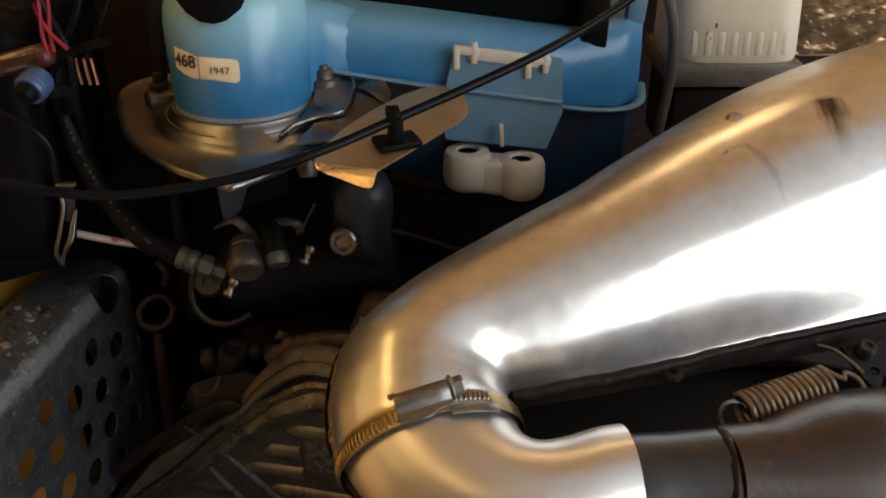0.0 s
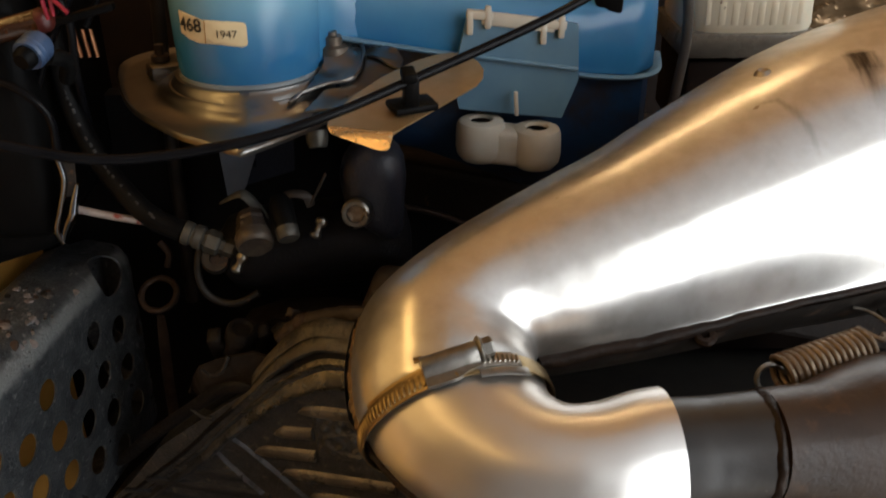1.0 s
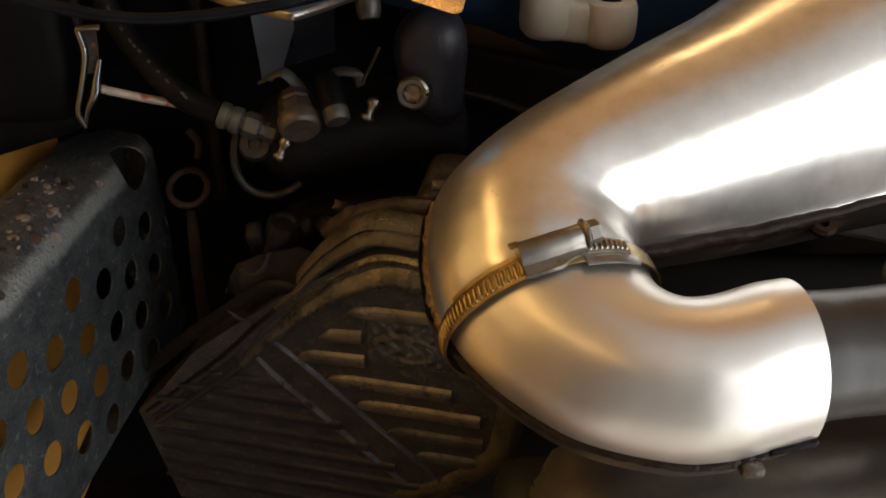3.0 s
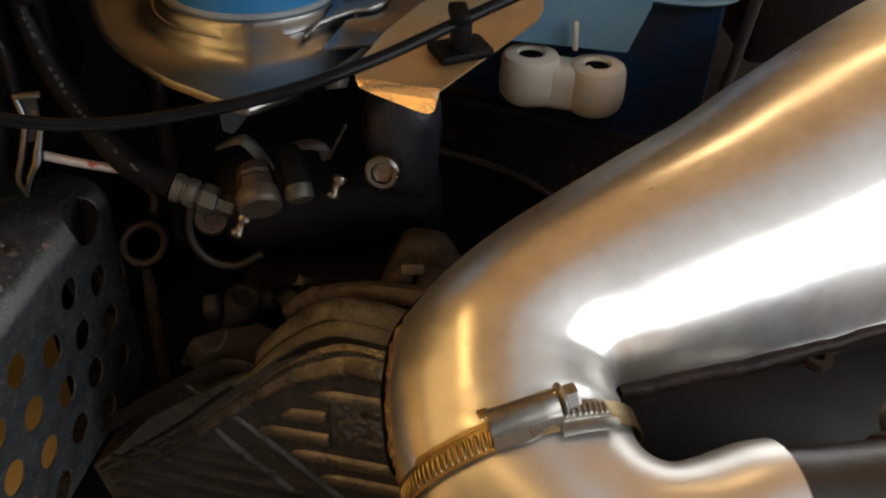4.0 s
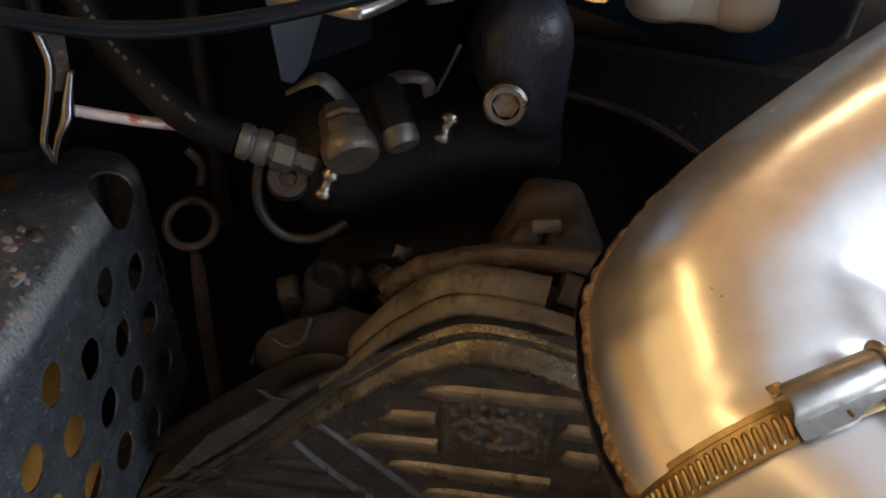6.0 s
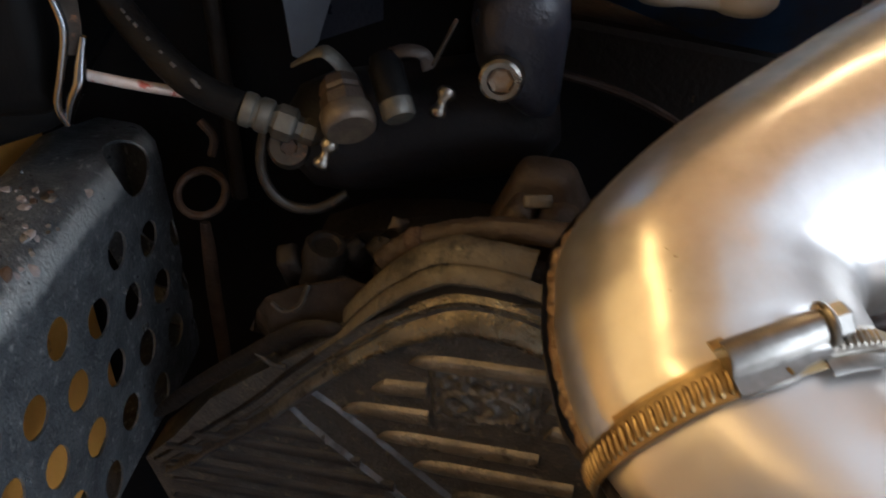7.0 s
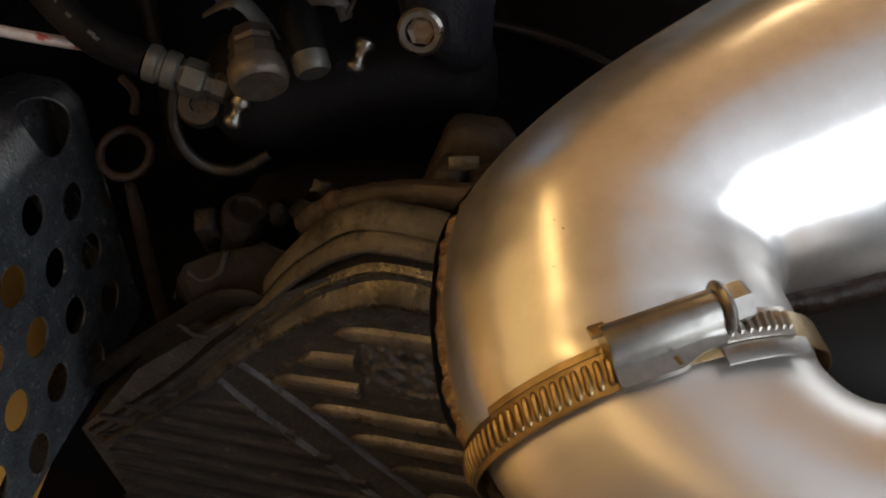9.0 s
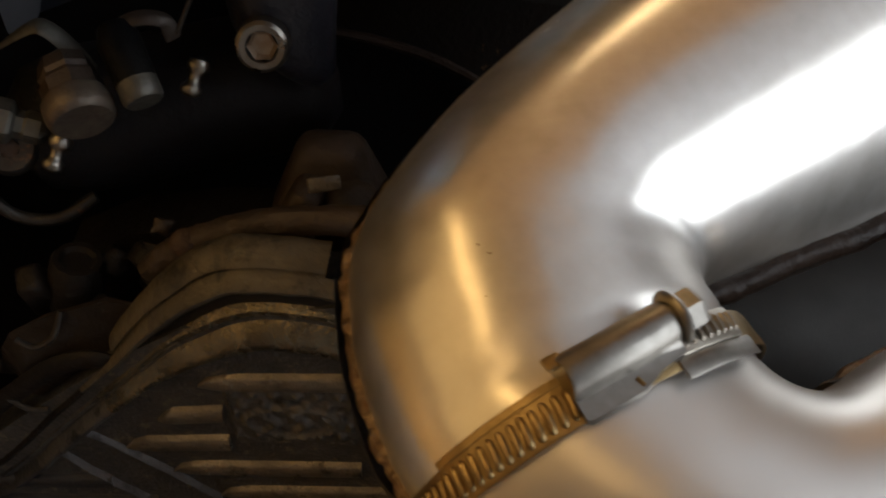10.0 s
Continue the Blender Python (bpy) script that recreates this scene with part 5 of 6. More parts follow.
# ---- rusty drum edge at the back ----
arch_a = [radians(24 + 3 * k) for k in range(25)]
drum = thing("arched_panel", "dark arched steel panel with a rusty rolled rim", "panel")
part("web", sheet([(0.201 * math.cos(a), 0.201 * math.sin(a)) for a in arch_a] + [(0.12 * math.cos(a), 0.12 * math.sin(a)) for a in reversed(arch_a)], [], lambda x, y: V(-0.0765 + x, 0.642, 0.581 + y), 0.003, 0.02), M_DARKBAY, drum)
part("rim", sweep([V(-0.0765 + 0.2025 * math.cos(a), 0.632, 0.581 + 0.2025 * math.sin(a)) for a in arch_a], 0.0026, 8, wobble=0.0004), M_RUST, drum)

# ---- washer bottle on its dished plate ----
NX, NY, NR = -0.1365, 0.6035, 0.0465
bottle = thing("washer_bottle", "milky polythene washer bottle filled with bright blue fluid", "fluid bottle")
neck = lathe([(0.0, 0.882), (0.040, 0.882), (0.0440, 0.890), (0.0452, 0.896), (NR, 0.903), (NR + 0.0008, 0.93), (NR + 0.0010, 0.952), (NR - 0.0002, 0.962), (NR - 0.003, 0.970), (NR - 0.008, 0.976), (NR - 0.014, 0.980), (0, 0.982)], 64, Matrix.Translation((NX, NY, 0)))
part("neck", neck, M_BOTTLE, bottle)
part("foot_ring", lathe([(0.0445, 0.8985), (0.0462, 0.8975), (0.0470, 0.8930), (0.0480, 0.8900), (0.0490, 0.8870), (0.0490, 0.8835), (0.044, 0.8835)], 48, Matrix.Translation((NX, NY, 0))), M_PALE, bottle, "pale moulded foot ring")
bm = bmesh.new()
rings = []
for x, yf, zb, zt, in ((-0.115, 0.628, 0.905, 0.958), (-0.092, 0.6235, 0.9145, 0.9505), (-0.060, 0.622, 0.909, 0.947), (-0.020, 0.6225, 0.9025, 0.943), (0.020, 0.626, 0.896, 0.938), (0.060, 0.634, 0.887, 0.933), (0.095, 0.643, 0.8785, 0.930), (0.128, 0.650, 0.875, 0.935), (0.146, 0.664, 0.876, 0.940), (0.150, 0.69, 0.88, 0.95)):
    ring = []
    d = 0.11
    for fy, fz in ((0.0, 0.0), (-0.001, 0.3), (0.0, 0.6), (0.004, 0.85), (0.012, 0.97), (0.03, 1.0), (0.07, 1.02), (d, 1.02), (d, 0.0)):
        ring.append(bm.verts.new((x, yf + fy, zb + (zt - zb) * fz)))
    rings.append(ring)
for A, B in zip(rings, rings[1:]):
    for k in range(9):
        bm.faces.new((A[k], A[(k + 1) % 9], B[(k + 1) % 9], B[k]))
bm.faces.new(rings[0][::-1])
bm.faces.new(rings[-1])
part("tank", bm, M_BOTTLE, bottle, smooth=60)
# concave fillet where the neck runs into the tank
bm = bmesh.new()
rings = []
FC, FR = (-0.0600, 0.5925), 0.0300
for z, push in ((0.894, 0.0), (0.905, 0.0), (0.918, 0.0), (0.932, 0.0), (0.944, 0.0012), (0.952, 0.004), (0.958, 0.009), (0.960, 0.016)):
    ring = []
    for k in range(19):
        t = k / 18
        a = radians(171.5 - 81.5 * t)
        drop = 0.014 * t * t * max(0.0, (z - 0.92) / 0.04) - 0.012 * t * max(0.0, (0.91 - z) / 0.016)
        tuck = 0.0012 * max(0.0, (t - 0.6) / 0.4) ** 2 - 0.0005 * math.sin(math.pi * t)
        ring.append(bm.verts.new((FC[0] + FR * math.cos(a) - push * (1 - t) - 0.003 * max(0.0, (0.12 - t) / 0.12), FC[1] + (FR + push) * math.sin(a) + tuck + push * 0.5, z - drop)))
    rings.append(ring)
for A, B in zip(rings, rings[1:]):
    for k in range(18):
        bm.faces.new((A[k], A[k + 1], B[k + 1], B[k]))
part("shoulder", bm, M_BOTTLE, bottle, smooth=80)
part("panel_crease", sweep(glide([(0.010, 0.6145, 0.8995), (0.040, 0.6170, 0.8950), (0.0835, 0.6215, 0.8880)], 5), 0.0016, 8), M_SKIRT, bottle, "pale moulded crease")
lipline = [(-0.098, 0.617, 0.9155), (-0.060, 0.617, 0.909), (-0.020, 0.6175, 0.9025), (0.020, 0.621, 0.8955), (0.060, 0.629, 0.8865), (0.095, 0.638, 0.878), (0.128, 0.645, 0.8745), (0.1465, 0.659, 0.8755), (0.153, 0.69, 0.88)]
part("seam_lip", sweep(glide(lipline, 5), 0.0042, 8, squash=0.45, up=(0, 0.1, 1)), M_SKIRT, bottle, "pale moulded seam lip")
bm = bmesh.new()
rings = []
for x, yf, zb, zt in ((-0.095, 0.63, 0.84, 0.914), (-0.02, 0.632, 0.82, 0.902), (0.05, 0.638, 0.79, 0.889), (0.098, 0.650, 0.775, 0.877), (0.138, 0.658, 0.78, 0.873), (0.146, 0.675, 0.79, 0.875)):
    rings.append([bm.verts.new((x, yf + a, z)) for a, z in ((0.012, zb), (0.002, zb + 0.015), (0, (zb + zt) / 2), (0, zt), (0.1, zt), (0.1, zb))])
for A, B in zip(rings, rings[1:]):
    for k in range(6):
        bm.faces.new((A[k], A[(k + 1) % 6], B[(k + 1) % 6], B[k]))
bm.faces.new(rings[0][::-1])
bm.faces.new(rings[-1])
part("lower_tank", bm, M_NAVY, bottle, "dark blue lower half with dried dirt")
# front panel with clip bars and two pump sockets
part("front_panel", sheet([(0.008, 0.9285), (0.078, 0.919), (0.083, 0.918), (0.0855, 0.880), (0.075, 0.852), (0.002, 0.862), (-0.002, 0.885)], [], lambda x, z: V(x, 0.6165 + 0.10 * (x - 0.01), z), 0.004, 0.02), M_SKIRT, bottle, "pale blue front panel")
for cx_, cz in ((0.0165, 0.9245), (0.0665, 0.9165)):
    for dx in (-0.0075, 0.0045):
        part("clip_bar", block((0.0042, 0.005, 0.015), pose(cx_ + dx, 0.6135 + 0.1 * cx_, cz - 0.003 + 0.004 * (dx > 0)), 0.0012), M_WHITECLIP, bottle)
    part("clip_bar", block((0.018, 0.005, 0.006), pose(cx_ - 0.001, 0.6140 + 0.1 * cx_, cz + 0.0025, 0, 6, 0), 0.0012), M_WHITECLIP, bottle)
part("clip_strip", block((0.050, 0.003, 0.009), pose(0.042, 0.6185, 0.9215, 0, 8, 5), 0.001), M_WHITECLIP, bottle)
part("rib_fin", block((0.0028, 0.004, 0.017), pose(0.0415, 0.6125, 0.8665, 0, -4, 0), 0.0008), M_WHITECLIP, bottle)
for sx_, sy_, sz_ in ((0.0175, 0.6165, 0.8545), (0.0565, 0.6135, 0.8495)):
    sock = part("socket_tube", lathe([(0.0072, -0.012), (0.0072, -0.002), (0.0085, 0.0), (0.0125, 0.0002), (0.0158, -0.0012), (0.0172, -0.0045), (0.0176, -0.012), (0.0177, -0.019), (0.0168, -0.0250), (0.0135, -0.0290), (0.006, -0.0305), (0, -0.0305)], 28, pose(sx_, sy_, sz_)), M_WHITECLIP, bottle, "white moulded socket with a round hole")
    # Black cone set in the mouth, drawing the shade inside the socket.
    part("hole", lathe([(0, -0.006), (0.0080, -0.0015)], 24, pose(sx_, sy_, sz_)), M_BLACK, sock)
part("socket_web", block((0.036, 0.025, 0.026), pose(0.037, 0.6160, 0.8355, 0, 7, 0), 0.005, 3), M_WHITECLIP, bottle)

# label wrapped on the neck
def on_neck(x, z, lift=0.0):
    a = -math.pi / 2 + (x - NX) / NR
    r = NR + 0.0018 + lift
    return V(NX + r * math.cos(a), NY + r * math.sin(a), z)


lab = thing("paper_label", "yellowed paper label with black numbers on the blue bottle", "label")
lx0, lx1 = -0.1720, -0.1278
lout = [(lx0, 0.9290), (-0.166, 0.9262), (-0.158, 0.9243), (lx1 - 0.003, 0.9228), (lx1 - 0.0008, 0.9236), (lx1, 0.9255), (lx1, 0.9355), (lx1 - 0.0008, 0.9372), (lx1 - 0.003, 0.9380), (-0.1535, 0.9388), (lx0, 0.9425)]
part("paper", sheet(lout, [], lambda x, z: on_neck(x, z, 0.0004), 0.0003, 0.004), M_LABEL, lab)


def wrapped_text(body, x, z, size, parent, bold=0.0):
    cu = bpy.data.curves.new("ink", "FONT")
    cu.body, cu.size, cu.offset = body, size, bold
    tmp = new("tmp_text", cu)
    dg = bpy.context.evaluated_depsgraph_get()
    dg.update()
    me = bpy.data.meshes.new_from_object(tmp.evaluated_get(dg))
    bm = bmesh.new()
    bm.from_mesh(me)
    bmesh.ops.subdivide_edges(bm, edges=[e for e in bm.edges if e.calc_length() > size * 0.15], cuts=2)
    for v in bm.verts:
        v.co = on_neck(x + v.co.x, z + v.co.y, 0.0009)
    bpy.data.objects.remove(tmp)
    ob = part("printed_number", bm, M_INK, parent, smooth=0)
    return ob


wrapped_text("468", -0.1712, 0.9312, 0.0112, lab, 0.00022)
wrapped_text("1947", -0.1465, 0.9285, 0.0066, lab)
part("crease", sheet([(-0.1532, 0.9246), (-0.1526, 0.9246), (-0.1520, 0.9385), (-0.1526, 0.9385)], [], lambda x, z: on_neck(x, z, 0.0007), 0.0002, 0.004), M_FELT, lab)

cap_ = thing("bottle_cap", "black rubber cap drooping over the bottle's rim", "cap")
part("crown", lathe([(0, 1.012), (0.034, 1.010), (0.041, 1.002), (0.043, 0.985), (0.0405, 0.977)], 40, Matrix.Translation((NX, NY, 0))), M_BLACK, cap_)
part("tongue", sheet([(-0.166, 0.990), (-0.163, 0.9755), (-0.155, 0.9665), (-0.147, 0.9615), (-0.139, 0.9605), (-0.132, 0.9625), (-0.1235, 0.9695), (-0.113, 0.990)], [], lambda x, z: on_neck(x, z, 0.0012 + 0.002), 0.003, 0.006), M_BLACK, cap_)

plate = thing("dished_plate", "round dished tin plate under the blue bottle, tarnished", "plate")
rimline = glide([(-0.2430, 0.668), (-0.2310, 0.6190), (-0.2080, 0.5680), (-0.1720, 0.5245), (-0.1500, 0.5070), (-0.1350, 0.4965), (-0.1270, 0.4915), (-0.1215, 0.4925), (-0.112, 0.5025), (-0.098, 0.520), (-0.083, 0.543), (-0.066, 0.585), (-0.062, 0.630), (-0.080, 0.680), (-0.130, 0.705), (-0.190, 0.715), (-0.228, 0.700)], 6, closed=True)
bm = bmesh.new()
rings = []
for f, z in ((-0.10, 0.8955), (0.04, 0.8950), (0.07, 0.8925), (0.10, 0.8920), (0.14, 0.8890), (0.18, 0.8888), (0.22, 0.8862), (0.27, 0.8856), (0.33, 0.8832), (0.42, 0.8808), (0.60, 0.8798), (0.90, 0.8788), (0.945, 0.8794), (0.975, 0.8808), (1.0, 0.8818), (1.015, 0.8812), (1.022, 0.8795), (1.01, 0.8775), (0.5, 0.8770)):
    ring = []
    for x, y in rimline:
        d = Vector((x - NX, y - NY)).normalized() * 0.048
        p = V(NX + d.x + (x - NX - d.x) * f, NY + d.y + (y - NY - d.y) * f, z)
        if 0.05 < f < 0.7 and z > 0.878:
            p.z += (0.0003 if f < 0.3 else 0.0001) * noise.noise(p * 130) + 0.0003 * noise.noise(p * 40)
        ring.append(bm.verts.new(p))
    rings.append(ring)
for A, B in zip(rings, rings[1:]):
    for k in range(len(rimline)):
        q = (k + 1) % len(rimline)
        bm.faces.new((A[k], A[q], B[q], B[k]))
part("dish", bm, M_DISC, plate, smooth=50)
bolts = (((-0.2085, 0.6450, 0.885), 1.0), ((-0.0825, 0.6110, 0.9065), 0.72))


def crumple(x, y, z, amount=1.0):
    p = V(x, y, 0.3)
    return V(x, y, z + amount * (0.0020 * noise.noise(p * 50) + 0.0006 * noise.noise(p * 120)))


def slope(x, y, amount=1.0, lift=0.0):
    return crumple(x, y, 0.886 + 0.33 * (y - 0.548) + lift, amount)


part("ear", sheet([(-0.1035, 0.5550), (-0.0978, 0.5633), (-0.0838, 0.5722), (-0.0700, 0.5765), (-0.0645, 0.5850), (-0.0630, 0.5945), (-0.0621, 0.6066), (-0.0645, 0.6155), (-0.0700, 0.6205), (-0.0800, 0.6225), (-0.0870, 0.6170), (-0.0880, 0.6065), (-0.0875, 0.5973), (-0.0905, 0.5825), (-0.0965, 0.5680)], [],
                  lambda x, y: slope(x, y, 1.0, 0.0022 * math.exp(-((x + 0.082) ** 2 + (y - 0.611) ** 2) / 0.0001) - 0.002 * math.exp(-((x + 0.085) ** 2 + (y - 0.588) ** 2) / 0.00006)), 0.0014, 0.0035), M_DISC, plate, "wrinkled mounting ear")
part("rolled_edge", sweep(glide([tuple(slope(x, y, 0.0, 0.0004)) for x, y in ((-0.1050, 0.5530), (-0.0978, 0.5630), (-0.0838, 0.5718), (-0.0700, 0.5760), (-0.0640, 0.5850), (-0.0625, 0.5945), (-0.0616, 0.6066), (-0.0645, 0.6160))], 6), 0.0014, 10, wobble=0.0005), M_DISC, plate, "bright rolled tin edge")
part("wing", sheet([(-0.0960, 0.5480), (-0.0677, 0.5520), (-0.0538, 0.5650), (-0.0379, 0.5857), (-0.0365, 0.5976), (-0.0408, 0.6067), (-0.0489, 0.6129), (-0.0606, 0.6128), (-0.0620, 0.6000), (-0.0640, 0.5850), (-0.0710, 0.5750), (-0.0850, 0.5690)], [], lambda x, y: slope(x, y, 0.8, -0.0022), 0.0014, 0.0035), M_DISC, plate, "flat tin wing")
part("scroll", sheet([(-0.0600, 0.6050), (-0.0538, 0.5995), (-0.0437, 0.5906), (-0.0375, 0.5870), (-0.0355, 0.5976), (-0.0400, 0.6075), (-0.0485, 0.6140), (-0.0606, 0.6138)], [], lambda x, y: slope(x, y, 2.2, 0.0006), 0.0016, 0.003), M_DISC, plate, "curled torn tin edge")
for p, k in bolts:
    b = part("stud_bolt", lathe([(0, 0.016 * k), (0.0032, 0.016 * k), (0.0034, 0.009), (0.0062, 0.0085), (0.0065, 0.003), (0.0105, 0.002), (0.011, -0.004), (0, -0.004)], 16, pose(*p)), M_RUST if k == 1.0 else M_TAN, plate, "rusty stud with nut and washer")
part("spacer", block((0.022, 0.020, 0.012), pose(-0.2045, 0.640, 0.8835, 0, 0, 25), 0.003), M_DISC, plate, "dented spacer block")

brk = thing("bronze_bracket", "flat bronze-coloured sheet bracket with a bent lip coloured brighter", "bracket")
part("sheet", sheet([(-0.0765, 0.5015), (-0.0385, 0.4925), (-0.0156, 0.5225), (0.0, 0.5445), (0.0115, 0.5600), (0.0160, 0.5720), (0.0168, 0.5850), (0.0140, 0.5990), (0.0070, 0.6090), (-0.0030, 0.6150), (-0.0130, 0.6120), (-0.0280, 0.6000), (-0.0480, 0.5740), (-0.0640, 0.5460), (-0.0760, 0.5160)], [], lambda x, y: V(x, y, 0.8915 + 0.09 * (y - 0.50) + 0.0006 * noise.noise(V(x * 60, y * 60, 0))), 0.0012, 0.008), M_PLATE, brk)


def lip_place(x, q):
    a = min(-q / 0.006, 0.92)
    rest = max(0.0, -q - 0.0055)
    out, down = 0.006 * math.sin(a) + rest * math.cos(a), 0.006 * (1 - math.cos(a)) + rest * math.sin(a)
    return V(x, 0.5015 - 0.237 * (x + 0.0765) - out, 0.8913 - 0.0003 * (x + 0.0765) / 0.038 - down)


# Same sheet as the bracket, coloured as if lit.
part("lip", sheet([(-0.0765, 0.0), (-0.0385, 0.0), (-0.0398, -0.0075), (-0.0410, -0.0110), (-0.0430, -0.0128), (-0.0470, -0.0128), (-0.0690, -0.0070), (-0.0745, -0.0050)], [], lip_place, 0.0012, 0.0025), M_LIP, brk, "bent-down lip, its lit look put into the colour")
clip = thing("cable_clip", "black rubber cable clip on the bronze bracket", "cable clip")
part("base", block((0.028, 0.018, 0.005), pose(-0.0285, 0.5230, 0.8965, 6, 0, 25), 0.002), M_BLACK, clip)
part("grip", block((0.009, 0.010, 0.020), pose(-0.0290, 0.5185, 0.9050, 8, 0, 10), 0.002), M_BLACK, clip)
part("head", block((0.0085, 0.013, 0.006), pose(-0.0300, 0.5150, 0.9170, 10, 0, 10), 0.0015), M_BLACK, clip)
cable = thing("throttle_cable", "long black sheathed cable sagging across the bay", "cable")
part("sheath", sweep(glide([(0.165, 0.645, 0.985), (0.121, 0.607, 0.963), (0.059, 0.561, 0.940), (-0.031, 0.5155, 0.9125), (-0.075, 0.4935, 0.9005), (-0.124, 0.475, 0.8915), (-0.184, 0.457, 0.890), (-0.233, 0.447, 0.902), (-0.30, 0.44, 0.925)], 10), 0.0029, 14), M_GLOSSY, cable)

# ---- things behind the bottle ----
box = thing("relay_box", "matt black plastic box on top of the bottle's shelf", "box")
part("case", block((0.225, 0.11, 0.13), pose(-0.003, 0.725, 1.005, 0, 6, -2), 0.006), M_BLACK, box)
part("lid_edge", block((0.020, 0.03, 0.06), pose(0.108, 0.664, 0.948, 0, 0, 0), 0.003), M_BLACK, box)
part("corner_post", block((0.014, 0.012, 0.05), pose(0.142, 0.674, 0.956, 0, 4, 0), 0.003), M_SKIRT, bottle, "pale corner rib")
line = thing("grey_pipe", "thin grey plastic pipe running down behind the bottle", "pipe")
part("tube", sweep(glide([(0.150, 0.70, 1.00), (0.166, 0.705, 0.957), (0.178, 0.71, 0.925), (0.183, 0.715, 0.885), (0.181, 0.72, 0.84), (0.175, 0.73, 0.76)], 8), 0.0042, 14), surf("grey_tube_plastic", (0.15, 0.135, 0.12), (0.09, 0.08, 0.07), 30, (0.4, 0.5)), line)
res = thing("white_reservoir", "milky white plastic reservoir with ribs and brown spots", "reservoir")
bm = bmesh.new()
rings = []
for z, k in ((0.878, 0.97), (0.884, 1.0), (0.93, 0.975), (0.985, 0.94), (1.03, 0.92), (1.04, 0.85)):
    ring = []
    for a in range(40):
        th = 2 * math.pi * a / 40
        ca, sa_ = math.cos(th), math.sin(th)
        ring.append(bm.verts.new((0.247 + 0.0555 * k * math.copysign(abs(ca) ** 0.42, ca) - 0.03 * (z - 0.88), 0.80 + 0.050 * k * math.copysign(abs(sa_) ** 0.42, sa_), z)))
    rings.append(ring)
for A, B in zip(rings, rings[1:]):
    for k in range(40):
        bm.faces.new((A[k], A[(k + 1) % 40], B[(k + 1) % 40], B[k]))
bm.faces.new(rings[-1])
bm.faces.new(rings[0][::-1])
part("tank", bm, M_WHITE, res)
part("skirt", block((0.116, 0.106, 0.022), pose(0.247, 0.80, 0.868), 0.006), surf("greyed_plastic", (0.21, 0.19, 0.16), (0.13, 0.115, 0.095), 40, (0.22, 0.36), sss=0.1), res, "grey dirty lower skirt")


def tank_front(x):
    """Depth of the tank's bowed front face at x, near its foot."""
    ca = min(1.0, abs(x - 0.2466) / 0.0552) ** (1 / 0.42)
    return 0.80 - 0.0497 * (1 - ca * ca) ** 0.21


for k in range(8):
    x = 0.210 + 0.0105 * k
    part("rib", block((0.0064, 0.002, 0.020), pose(x, tank_front(x) + 0.0008, 0.895, -1.9, 0, 0), 0.0009), M_WHITE, res)
for x, z in ((0.2215, 0.899), (0.2250, 0.910), (0.2185, 0.903)):
    part("rust_spot", lathe([(0, 0.0008), (0.0014, 0.0004), (0.0018, -0.001)], 8, aim((x, tank_front(x) + 0.0006, z), (0, -1, 0)) @ Matrix.Diagonal((0.8, 1.8, 1, 1))), M_SPOT, res)
part("base", block((0.12, 0.10, 0.07), pose(0.258, 0.805, 0.82), 0.006), M_BAY, res, "dark dirty tray")
foil = thing("foil_shield", "crumpled tan foil heat shield behind the reservoir", "heat shield")


def foil_place(x, z):
    p = V(x, 0.90 - (z - 0.85) * 0.55, z)
    pleat = 1 - abs(noise.noise(V(p.x * 22, 0, p.z * 95 - p.x * 40)))
    return p + V(0, -1, 0.4) * (0.016 * noise.noise(p * 20) + 0.008 * pleat ** 3 + 0.007 * abs(noise.noise(p * 48)))


part("sheet", sheet([(0.31, 0.84), (0.56, 0.84), (0.56, 1.02), (0.31, 1.02)], [], foil_place, 0.001, 0.0032), M_FOIL, foil, smooth=55)
part("folded_edge", sweep([foil_place(0.312, 0.845 + 0.0175 * k) for k in range(10)], 0.003, 8, wobble=0.0012), M_FOIL, foil)

# ---- loom at the far left ----
for pts in ([(-0.249, 0.56, 1.0), (-0.2455, 0.558, 0.975), (-0.246, 0.556, 0.953), (-0.2445, 0.556, 0.940)],
            [(-0.255, 0.562, 1.0), (-0.250, 0.56, 0.972), (-0.2425, 0.556, 0.956), (-0.231, 0.553, 0.9445)],
            [(-0.244, 0.563, 1.0), (-0.241, 0.561, 0.972), (-0.242, 0.558, 0.955), (-0.241, 0.556, 0.942)]):
    w = thing("red_wire", "thin red insulated wire hanging in the loom", "wire", group="red wires of the loom")
    part("sheath", sweep(glide(pts, 6), 0.0013, 8), M_RED, w)
plug = thing("blue_plug", "faded blue round electrical plug with a dark core", "plug")
m = aim((-0.2480, 0.530, 0.9270), (-0.22, -0.86, -0.26)) @ Matrix.Scale(0.82, 4)
part("shell", lathe([(0.0085, 0.004), (0.0108, 0.004), (0.0118, 0.002), (0.0112, 0.0), (0.0120, -0.002), (0.0113, -0.004), (0.0120, -0.006), (0.0113, -0.008), (0.0118, -0.010), (0.010, -0.014), (0, -0.014)], 24, m), M_BLUEPLUG, plug)
part("core", lathe([(0, 0.012), (0.0055, 0.012), (0.0080, 0.009), (0.0085, -0.002)], 20, m), M_BLACK, plug)
part("lead", sweep(glide([(-0.243, 0.54, 0.922), (-0.238, 0.556, 0.915), (-0.246, 0.57, 0.90)], 5), 0.005, 10), M_RUBBER, plug)
relay = thing("amber_fuse", "amber plastic fuse holder with a red end", "fuse")
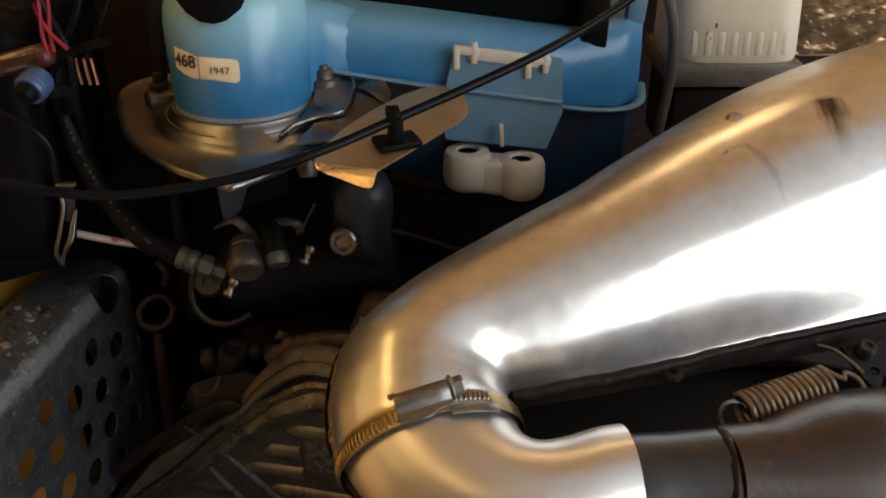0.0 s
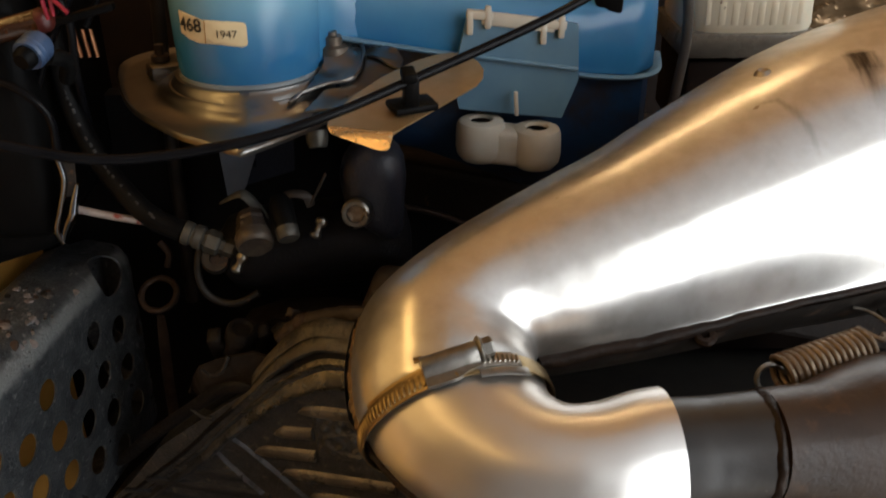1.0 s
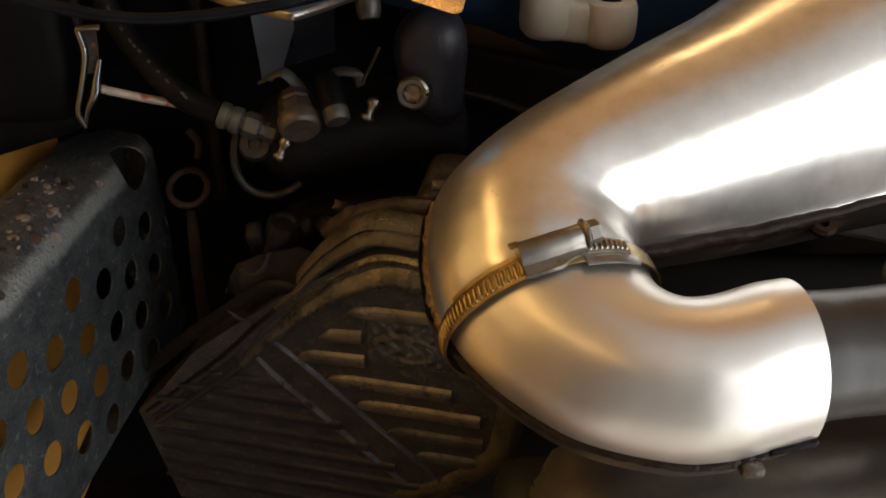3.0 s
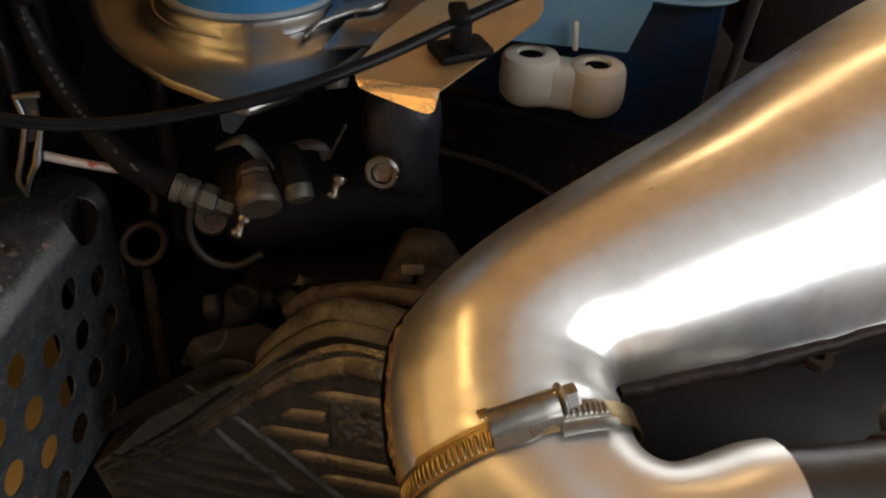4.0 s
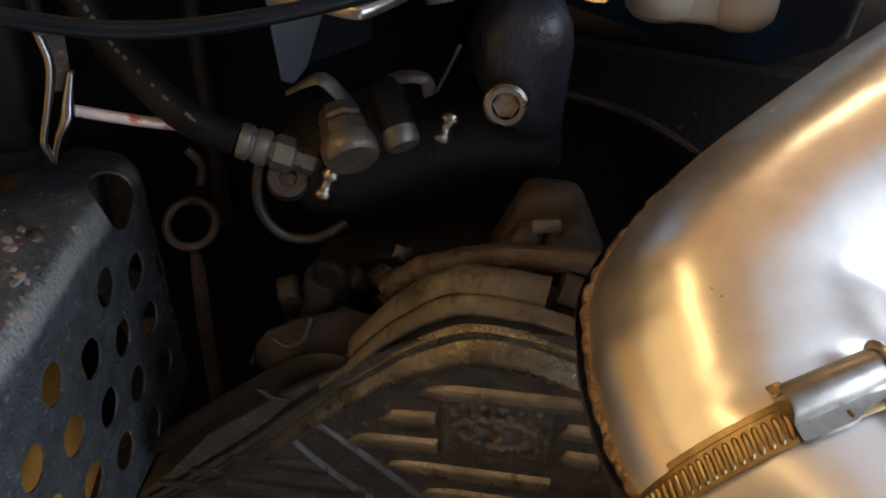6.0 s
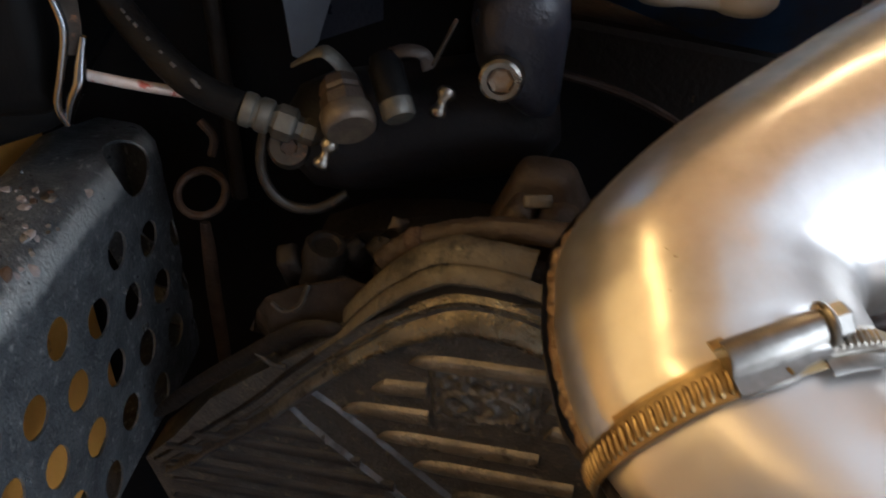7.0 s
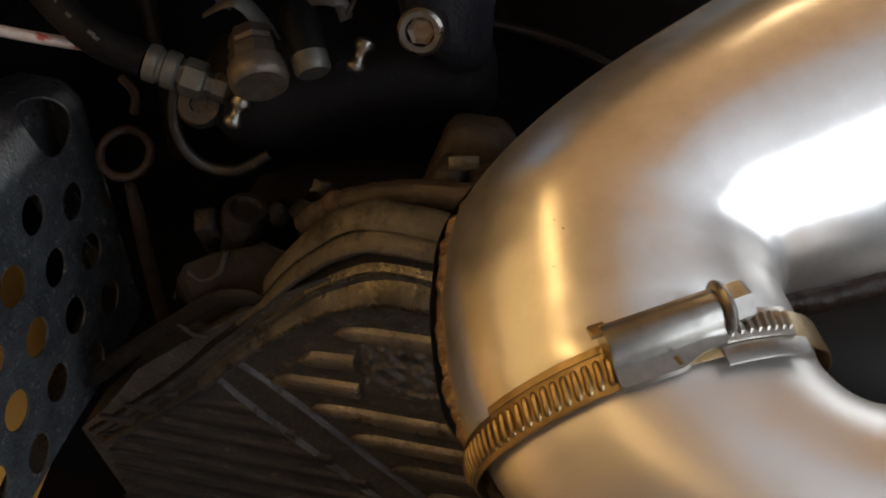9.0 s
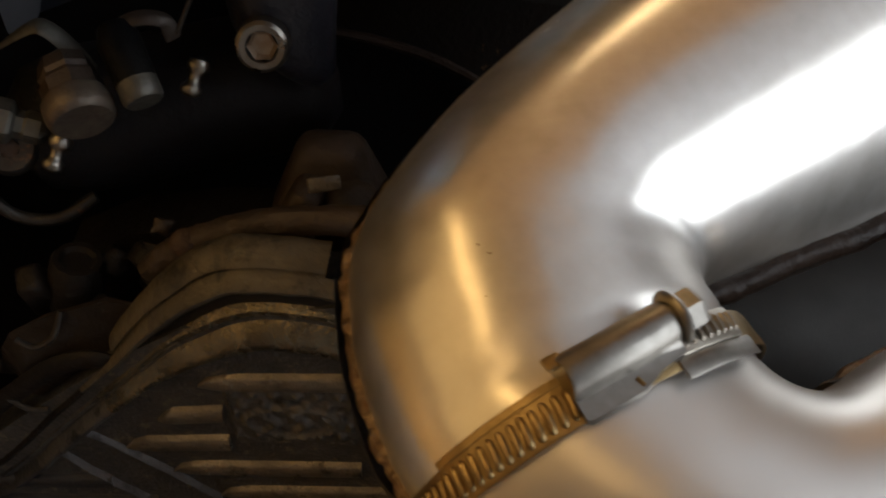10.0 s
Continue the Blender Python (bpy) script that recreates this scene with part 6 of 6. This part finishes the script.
part("body", block((0.046, 0.015, 0.0145), pose(-0.269, 0.558, 0.9345, 0, -12, 10), 0.0062, 5), surf("amber_plastic", (0.055, 0.020, 0.005), (0.030, 0.009, 0.003), 60, (0.12, 0.25), coat=0.6), relay)
part("end", block((0.014, 0.0152, 0.0147), pose(-0.2505, 0.5612, 0.9384, 0, -12, 10), 0.0060, 5), M_DARKRED, relay)
for dx in (0.0, 0.006, 0.0115):
    w = thing("copper_strand", "bare copper strand by the airbox", "wire", group="copper strands by the airbox")
    part("core", sweep([(-0.2655 + dx, 0.645, 0.912), (-0.2645 + dx, 0.644, 0.904), (-0.2630 + dx, 0.643, 0.893)], 0.0018, 8), M_COPPER, w)
mast = thing("loom_bracket", "dark bracket carrying the loom", "bracket")
part("arm", block((0.044, 0.010, 0.005), pose(-0.236, 0.585, 0.936, 0, -14, 5), 0.002), M_BLACK, mast)
stem = thing("red_brown_pipe", "dull red-brown pipe standing behind the hose", "pipe")
part("tube", sweep(glide([(-0.215, 0.70, 0.99), (-0.222, 0.70, 0.90), (-0.226, 0.70, 0.80), (-0.228, 0.70, 0.66)], 5), 0.0055, 12), M_UMBER, stem)
for pts, r in (([(-0.262, 0.59, 1.0), (-0.256, 0.588, 0.962), (-0.244, 0.584, 0.935), (-0.247, 0.588, 0.900), (-0.250, 0.60, 0.86)], 0.0030),
               ([(-0.232, 0.60, 1.0), (-0.236, 0.598, 0.965), (-0.248, 0.594, 0.938), (-0.262, 0.59, 0.915), (-0.275, 0.588, 0.885)], 0.0026),
               ([(-0.290, 0.56, 0.985), (-0.272, 0.558, 0.972), (-0.256, 0.556, 0.968), (-0.240, 0.556, 0.985)], 0.0024),
               ([(-0.286, 0.555, 0.905), (-0.268, 0.552, 0.897), (-0.255, 0.553, 0.880), (-0.256, 0.556, 0.855)], 0.0028),
               ([(-0.221, 0.61, 1.0), (-0.219, 0.608, 0.972), (-0.226, 0.604, 0.950), (-0.240, 0.60, 0.925)], 0.0022)):
    w = thing("black_wire", "glossy black insulated wire bundled in the loom", "wire", group="black wires of the loom")
    part("sheath", sweep(glide(pts, 7), r, 10), M_GLOSSY, w)
